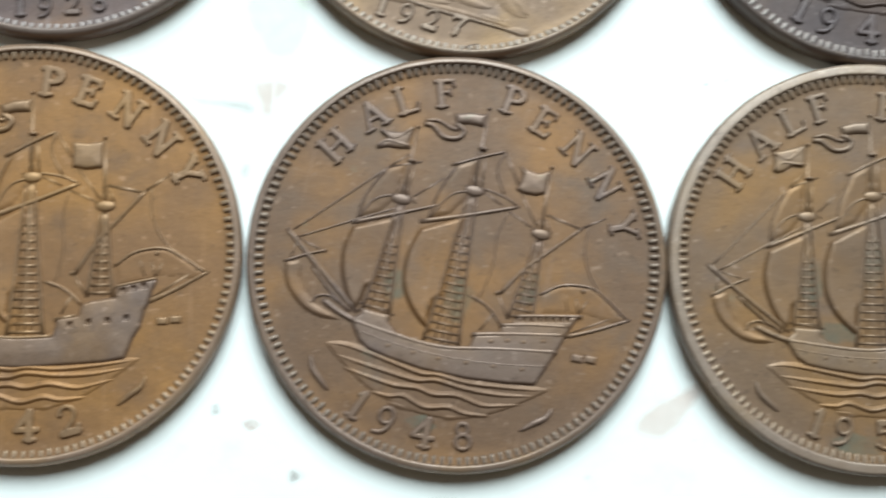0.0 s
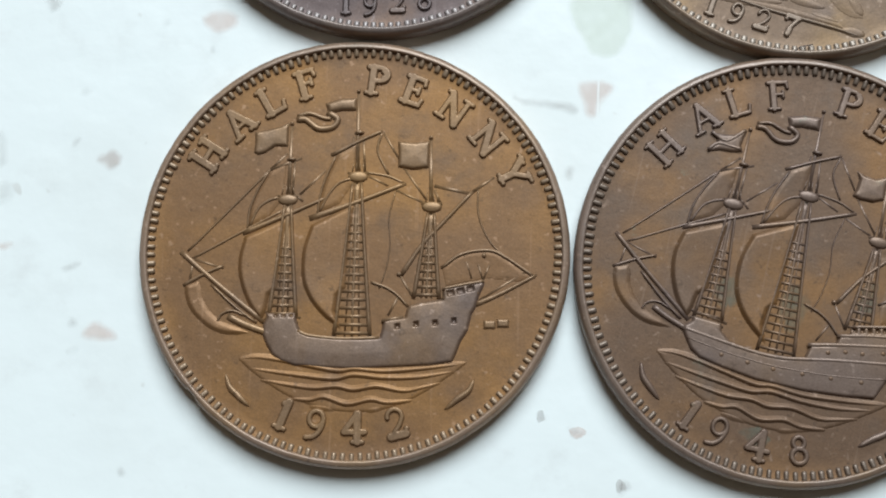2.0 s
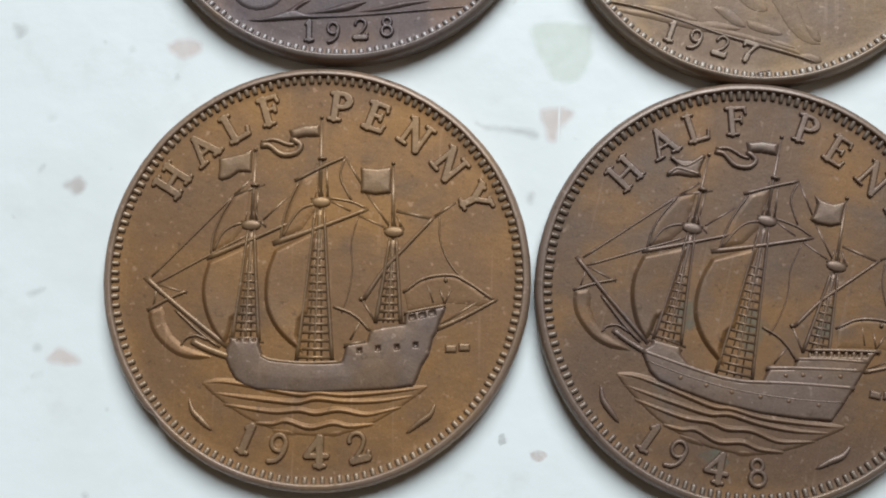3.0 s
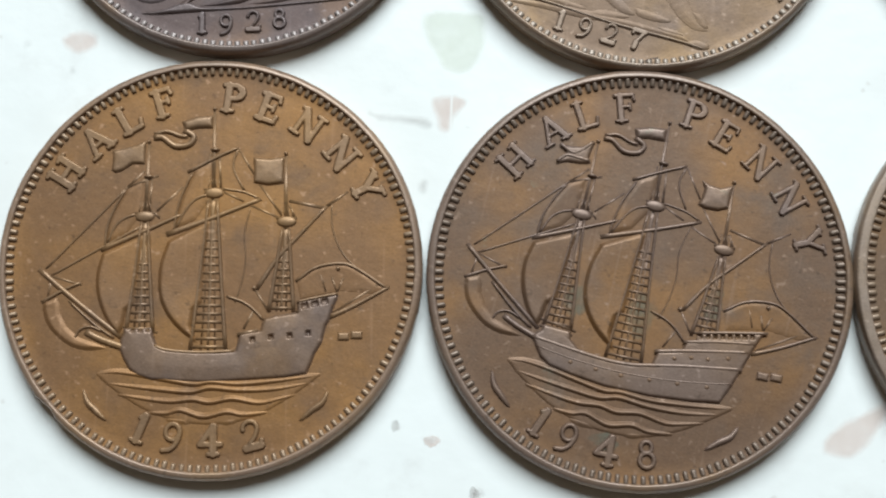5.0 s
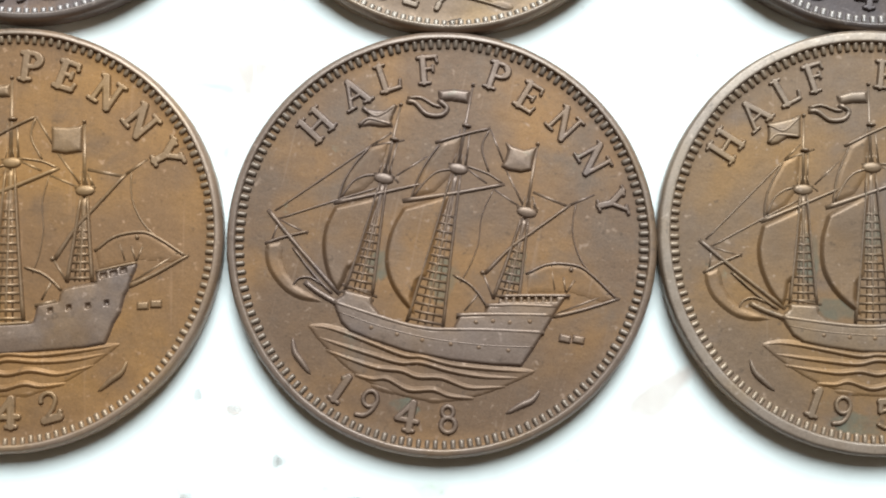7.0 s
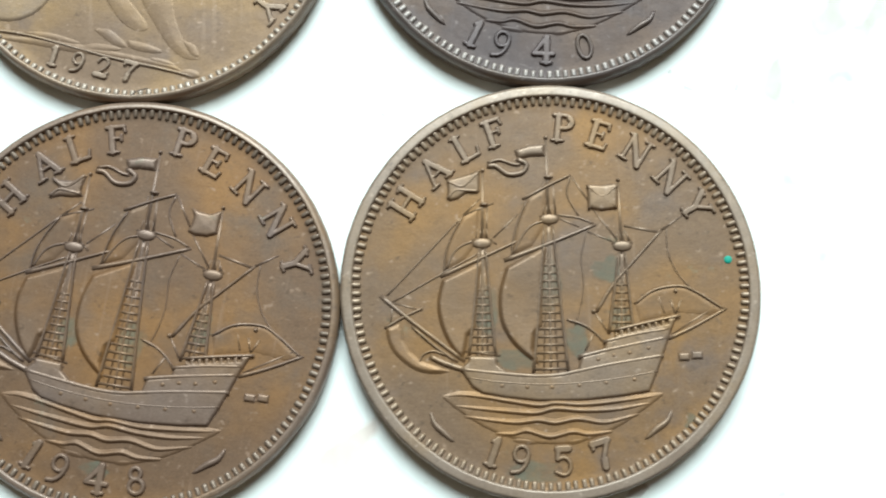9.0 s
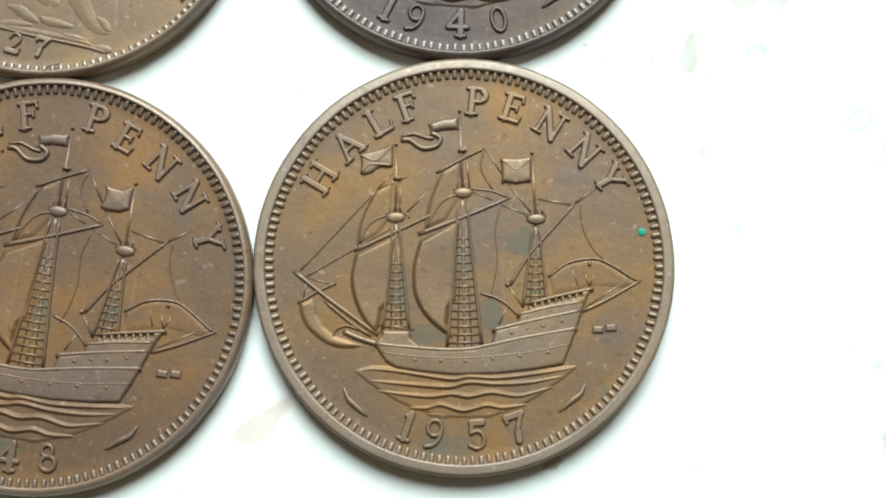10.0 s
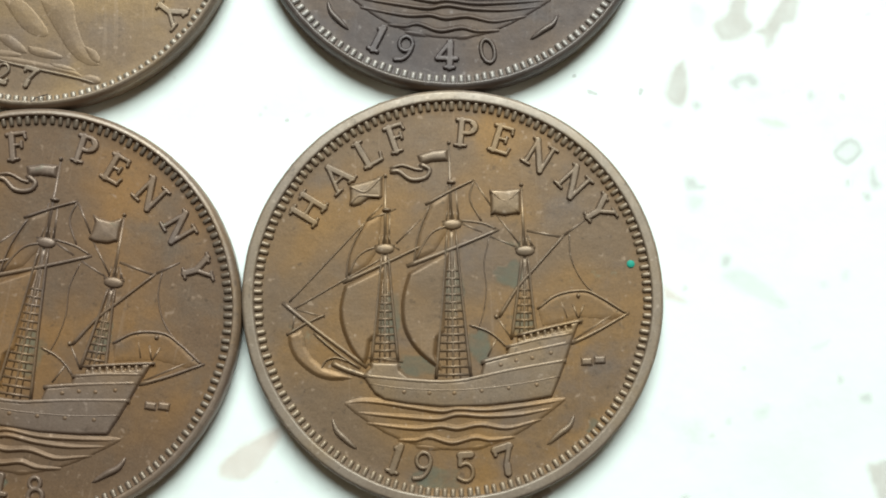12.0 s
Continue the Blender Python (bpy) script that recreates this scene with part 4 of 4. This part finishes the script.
sandy = seated_coin("light sandy-brown worn bronze halfpenny of 1927", 0.16, 25.51, SAND, ((12.69, (11.88, 12.24)), dict(half=0.19, height=(0.14, 0.22))), "1927", [(-5.26, -9.57), (-3.75, -10.01), (-2.17, -10.37), (-0.50, -10.65)], -17.0, 26,
            [(-9.06, -7.94), (-7.26, -8.24), (-5.46, -8.72), (-3.3, -9.35), (-1.33, -9.98), (0.64, -10.46), (2.42, -10.9), (3.49, -11.18), (3.41, -10.99), (2.06, -10.53), (0.28, -10.09), (-1.87, -9.57), (-3.66, -9.05), (-5.47, -8.46), (-7.27, -7.98), (-9.07, -7.68)],
            [([(-8.69, -8.14), (-6.54, -8.33), (-4.39, -8.67), (-2.24, -9.15), (-0.09, -9.64), (2.05, -10.2), (2.84, -10.65), (3.13, -10.91), (2.06, -10.56), (-0.08, -10.08), (-2.22, -9.67), (-4.37, -9.33), (-6.53, -8.84), (-8.68, -8.43)], 0.043, 0.39), ([(-7.27, -7.94), (-6.2, -7.93), (-5.12, -8.14), (-3.67, -8.68), (-4.03, -8.9), (-5.28, -8.58), (-6.54, -8.33)], 0.036, 0.39), ([(-3.67, -8.98), (-2.78, -8.78), (-1.53, -8.95), (-0.99, -9.25), (-1.87, -9.42), (-2.94, -9.36)], 0.036, 0.33), ([(-2.8, -7.89), (-1.91, -7.84), (-1.0, -8.52), (-0.63, -9.11), (-1.35, -9.03), (-2.07, -8.57)], 0.032, 0.45)] + [
             ([(-0.64, -8.6), (0.43, -8.84), (1.51, -9.31), (1.33, -9.56), (0.26, -9.43), (-0.53, -9.12)], 0.036, 0.39), ([(0.02, -5.65), (1.99, -5.69), (2.37, -7.19), (2.92, -8.67), (3.65, -9.61), (3.83, -10.01), (2.94, -9.92), (2.04, -9.21), (1.31, -8.09), (0.65, -6.96)], 0.036, 0.91), ([(2.82, -8.67), (3.64, -9.06), (3.9, -9.8), (3.29, -9.71)], 0.036, 0.33), ([(2.42, -10.72), (3.13, -10.55), (3.84, -10.75), (3.95, -11.15), (3.31, -11.25), (2.71, -11.01)], 0.050, 0.26), ([(0.7, -9.73), (1.69, -9.9), (2.41, -10.28), (1.88, -10.34), (0.99, -10.1)], 0.036, 0.26), ([(-2.31, -5.6), (-1.06, -5.63), (0.04, -6.77), (0.67, -7.89), (-0.12, -8.06), (-1.2, -7.3)], 0.029, 0.78)],
            letter=(129.1, 10.58), shield=(-8.17, -4.28, 3.0, 3.0))
lines("rim_crack", [([(-0.31, -12.35), (0.02, -12.08), (0.36, -11.96), (0.77, -11.87)], 0.06, 0.012, RIM - 0.005)], DARK[0], sandy)

# ---- stains and specks on the board ----
stain((33.66, 14.45), 0.15, 0.15, GREY_STAIN, 0)
stain((34.76, 13.36), 0.4, 0.15, GREY_STAIN, -20)
stain((37.82, 13.36), 0.15, 0.3, GREY_STAIN, -20)
stain((30.70, -11.49), 0.7, 0.4, BROWN_STAIN, 20)
stain((15.54, 12.02), 0.15, 0.12, GREY_STAIN, 0)
stain((-9.58, -13.11), 0.25, 0.4, GREY_STAIN, 0)
stain((-9.36, -13.13), 0.2, 0.3, GREY_STAIN, 0)
stain((-5.02, -15.47), 0.8, 0.5, GREY_STAIN, 0)
stain((-14.75, -15.32), 0.4, 0.3, GREY_STAIN, 0)
stain((-14.33, -9.28), 0.25, 0.4, GREY_STAIN, 0)
stain((-12.15, -10.17), 0.55, 0.35, PINK_STAIN, 0)
blot(FAINT_STAIN, [(41.04, 18.53), (41.25, 19.09), (41.89, 18.96), (42.28, 18.32), (42.1, 17.58), (41.63, 17.48), (41.11, 17.79)], 0.5)
blot(BROWN_STAIN, [(42.54, 17.75), (43.47, 18.29), (43.68, 18.92), (44.07, 19.36), (44.86, 19.34), (44.79, 18.07), (45.12, 17.62), (44.94, 17.03), (44.09, 16.53), (43.37, 16.47), (42.91, 16.63)])
blot(BROWN_STAIN, [(45.19, 17.02), (45.83, 17.49), (46.34, 18.22), (47.12, 19.29), (48.2, 19.26), (47.75, 17.7), (47.01, 17.46), (46.49, 16.47), (45.96, 16.0), (45.71, 16.75)])
blot(BROWN_STAIN, [(39.48, 13.76), (39.88, 14.67), (40.26, 15.21), (40.69, 15.2), (40.89, 13.54), (40.71, 12.82), (40.3, 12.35), (39.7, 12.47), (39.37, 12.96)])
blot(GREY_STAIN, [(43.47, 13.67), (43.67, 14.1), (44.15, 14.38), (44.79, 14.41), (45.2, 13.99), (45.2, 13.52), (44.81, 13.45), (44.54, 13.71), (44.18, 13.65), (43.91, 13.36)])
blot(GREY_STAIN, [(49.64, 8.97), (50.05, 9.68), (50.89, 10.06), (51.55, 9.39), (51.26, 8.82), (50.41, 8.27)], 0.25, 0.3)
blot(GREY_STAIN, [(51.91, 8.01), (52.2, 8.12), (52.29, 7.36), (52.55, 6.99), (52.11, 6.75), (51.85, 7.12)])
blot(GREY_STAIN, [(51.38, 6.41), (51.74, 6.51), (51.85, 6.15), (51.49, 6.02)])
blot(GREY_STAIN, [(50.35, 7.33), (50.63, 7.33), (50.68, 6.97), (50.36, 7.04)])
blot(GREY_STAIN, [(40.35, 7.75), (40.88, 7.74), (41.21, 7.33), (41.56, 7.25), (41.51, 7.0), (40.84, 6.91), (40.42, 7.03)])
blot(FAINT_STAIN, [(40.37, 6.67), (41.07, 6.65), (41.52, 6.36), (41.2, 5.76), (40.67, 5.63), (40.4, 5.96)], 0.5)
blot(GREY_STAIN, [(42.29, 2.36), (42.37, 2.71), (42.7, 2.88), (42.96, 2.59), (42.69, 2.18), (42.34, 2.11)])
blot(GREEN_STAIN, [(45.05, 11.44), (46.12, 11.48), (47.08, 10.95), (46.6, 10.74), (45.8, 10.87)])
blot(GREY_STAIN, [(48.3, 12.89), (48.57, 13.18), (48.72, 12.81), (48.39, 12.56)])
blot(GREY_STAIN, [(41.05, 12.44), (41.38, 12.62), (41.61, 12.32), (41.25, 12.07)])
blot(FAINT_STAIN, [(39.11, 11.28), (39.73, 11.52), (39.42, 10.99)], 0.5)
blot(FAINT_STAIN, [(42.17, 14.8), (42.46, 14.94), (42.52, 14.64), (42.23, 14.58)], 0.5)
blot(FAINT_STAIN, [(42.2, 1.48), (43.45, 1.98), (45.47, 0.7), (46.27, -0.54), (45.41, -0.34), (43.71, 0.4)], 0.5)
blot(FAINT_STAIN, [(49.64, 1.48), (49.9, 1.72), (50.17, 1.65), (50.1, 1.12), (49.75, 1.13)], 0.5)
blot(FAINT_STAIN, [(48.31, 0.99), (48.7, 1.08), (48.78, 0.7), (48.43, 0.63)], 0.5)
blot(FAINT_STAIN, [(43.82, -6.7), (44.53, -6.44), (44.76, -6.55), (44.49, -7.16), (43.9, -7.14)], 0.5)
blot(GREY_STAIN, [(50.31, -5.99), (50.93, -5.94), (50.9, -6.42), (50.39, -6.34)])
blot(BROWN_STAIN, [(50.46, -10.25), (50.98, -10.02), (51.83, -10.11), (51.66, -12.46), (51.0, -12.24), (50.71, -11.5)])
blot(GREY_STAIN, [(39.17, -11.76), (39.48, -11.67), (39.5, -12.04), (39.12, -12.03)])
blot(GREY_STAIN, [(42.11, -7.24), (42.38, -7.24), (42.37, -7.51), (42.17, -7.48)])
blot(FAINT_STAIN, [(47.57, -3.0), (48.21, -2.67), (48.67, -2.58), (48.44, -2.92), (47.84, -3.18)], 0.5)
blot(GREY_STAIN, [(49.07, -4.87), (49.24, -4.87), (49.26, -5.18), (49.05, -5.18)])
blot(PINK_STAIN, [(38.69, 1.04), (39.2, 0.68), (40.03, -0.04), (39.17, 0.08), (38.69, 0.34)])
blot(PINK_STAIN, [(11.2, -9.83), (12.05, -8.5), (13.59, -7.69), (14.8, -7.04), (15.14, -7.38), (14.45, -8.55), (13.76, -9.55), (12.73, -10.2)])
blot(BROWN_STAIN, [(-41.99, 4.75), (-41.74, 5.12), (-41.08, 5.47), (-40.63, 5.17), (-40.59, 4.65), (-41.15, 4.27), (-41.52, 4.53)])
blot(PINK_STAIN, [(-41.94, -5.97), (-41.65, -5.44), (-41.17, -5.08), (-40.63, -5.32), (-39.91, -5.76), (-39.95, -6.1), (-40.9, -6.15)])
blot(GREY_STAIN, [(-43.45, -1.94), (-43.03, -1.68), (-42.45, -1.55), (-42.83, -1.91), (-43.23, -2.03)])
blot(GREY_STAIN, [(-42.83, -5.23), (-42.62, -4.95), (-42.35, -5.21), (-42.57, -5.42)])
blot(FAINT_STAIN, [(-42.71, -6.86), (-42.22, -6.63), (-42.2, -6.9), (-42.63, -7.02)], 0.5)
blot(GREY_STAIN, [(-39.09, -13.85), (-38.9, -13.67), (-38.71, -13.93), (-38.93, -14.1)])
blot(GREY_STAIN, [(-46.0, 14.95), (-45.3, 14.98), (-45.14, 14.47), (-45.57, 14.16), (-45.88, 14.44)])
blot(FAINT_STAIN, [(-47.94, 2.88), (-47.2, 3.09), (-47.04, 2.22), (-47.84, 1.84)], 0.5)
blot(FAINT_STAIN, [(-48.27, 6.12), (-47.76, 5.89), (-47.55, 4.49), (-48.09, 4.28)], 0.5)
blot(PINK_STAIN, [(-47.57, -0.8), (-46.76, -0.55), (-47.14, -0.95)])
blot(FAINT_STAIN, [(-38.63, 13.68), (-38.4, 13.87), (-38.24, 13.62), (-38.54, 13.43)], 0.5)
blot(GREY_STAIN, [(-35.58, 12.08), (-35.41, 12.2), (-35.36, 11.95), (-35.53, 11.87)])
blot(GREY_STAIN, [(-43.55, 5.81), (-43.22, 6.04), (-43.43, 5.64)])
blot(FAINT_STAIN, [(-43.23, 9.14), (-43.0, 9.26), (-42.83, 9.01), (-43.14, 8.93)], 0.5)
blot(PINK_STAIN, [(-36.26, 13.97), (-35.52, 14.47), (-34.83, 14.58), (-34.1, 14.25), (-34.22, 13.59), (-35.25, 13.18)])
blot(GREEN_STAIN, [(-13.47, 16.42), (-10.1, 16.58), (-9.79, 15.72), (-9.85, 14.28), (-10.66, 12.88), (-12.05, 12.85), (-12.6, 13.79), (-13.22, 14.66)])
blot(PINK_STAIN, [(-12.84, 10.92), (-11.64, 11.16), (-10.74, 10.95), (-10.99, 10.37), (-11.59, 9.74), (-11.73, 9.03), (-12.25, 9.0), (-12.55, 9.87)])
blot(GREY_STAIN, [(-16.76, 9.92), (-15.72, 9.79), (-13.65, 9.75), (-12.88, 9.5), (-12.94, 9.15), (-13.46, 9.19), (-14.67, 9.42), (-16.05, 9.56)])
blot(GREY_STAIN, [(-13.44, 5.26), (-13.25, 5.79), (-13.04, 5.66), (-13.12, 5.0)])
blot(GREY_STAIN, [(-9.64, -13.21), (-9.45, -12.71), (-9.18, -12.87), (-8.91, -13.13), (-9.23, -13.4), (-9.49, -13.53)])
blot(BROWN_STAIN, [(-15.4, -14.72), (-15.06, -14.98), (-14.51, -15.55), (-13.96, -15.99), (-14.28, -16.33), (-14.82, -16.01), (-15.24, -15.37)])
blot(BROWN_STAIN, [(-5.27, -15.72), (-4.85, -15.22), (-4.19, -15.1), (-3.69, -15.51), (-3.48, -16.19), (-3.72, -16.81), (-4.64, -16.93), (-5.05, -16.42)])
blot(GREEN_STAIN, [(-1.47, -14.48), (-0.42, -14.23), (0.58, -14.43), (0.42, -15.09), (-0.73, -15.35)])
blot(GREY_STAIN, [(-6.88, -14.65), (-6.62, -14.45), (-6.42, -14.7), (-6.67, -14.9)])
blot(FAINT_STAIN, [(3.16, -15.38), (3.62, -15.11), (4.22, -15.23), (3.82, -15.56)])
blot(FAINT_STAIN, [(-14.38, -9.19), (-14.18, -9.02), (-14.04, -9.28), (-14.27, -9.42)])
blot(FAINT_STAIN, [(-12.65, -9.92), (-12.21, -10.04), (-11.97, -10.3), (-12.47, -10.24)])

# dull green corrosion lying in the low parts of two coins
GREEN_FILM = stain_material("green_film", (0.15, 0.175, 0.135), 0.42, 21, 0.9)
for q, rx, ry in (((-2.24, -4.14), 1.3, 0.7), ((3.60, 1.14), 1.0, 0.9), ((1.53, -3.03), 0.8, 1.1), ((-1.31, -11.03), 1.8, 0.9), ((-0.03, 0.09), 0.8, 1.6), ((-3.82, -1.20), 0.7, 1.6), ((4.19, -1.73), 0.8, 0.9), ((8.59, -8.54), 0.9, 0.9)):
    stain(q, rx, ry, GREEN_FILM, 0, 0.5, 0.0, last, FIELD + 0.012)
for q, rx, ry in (((-0.05, -10.02), 0.8, 0.6), ((-3.38, -2.28), 0.7, 1.2), ((0.48, -1.99), 0.8, 1.6), ((4.75, -0.56), 0.7, 1.0)):
    stain(q, rx, ry, GREEN_FILM, 0, 0.5, 0.0, middle, FIELD + 0.012)
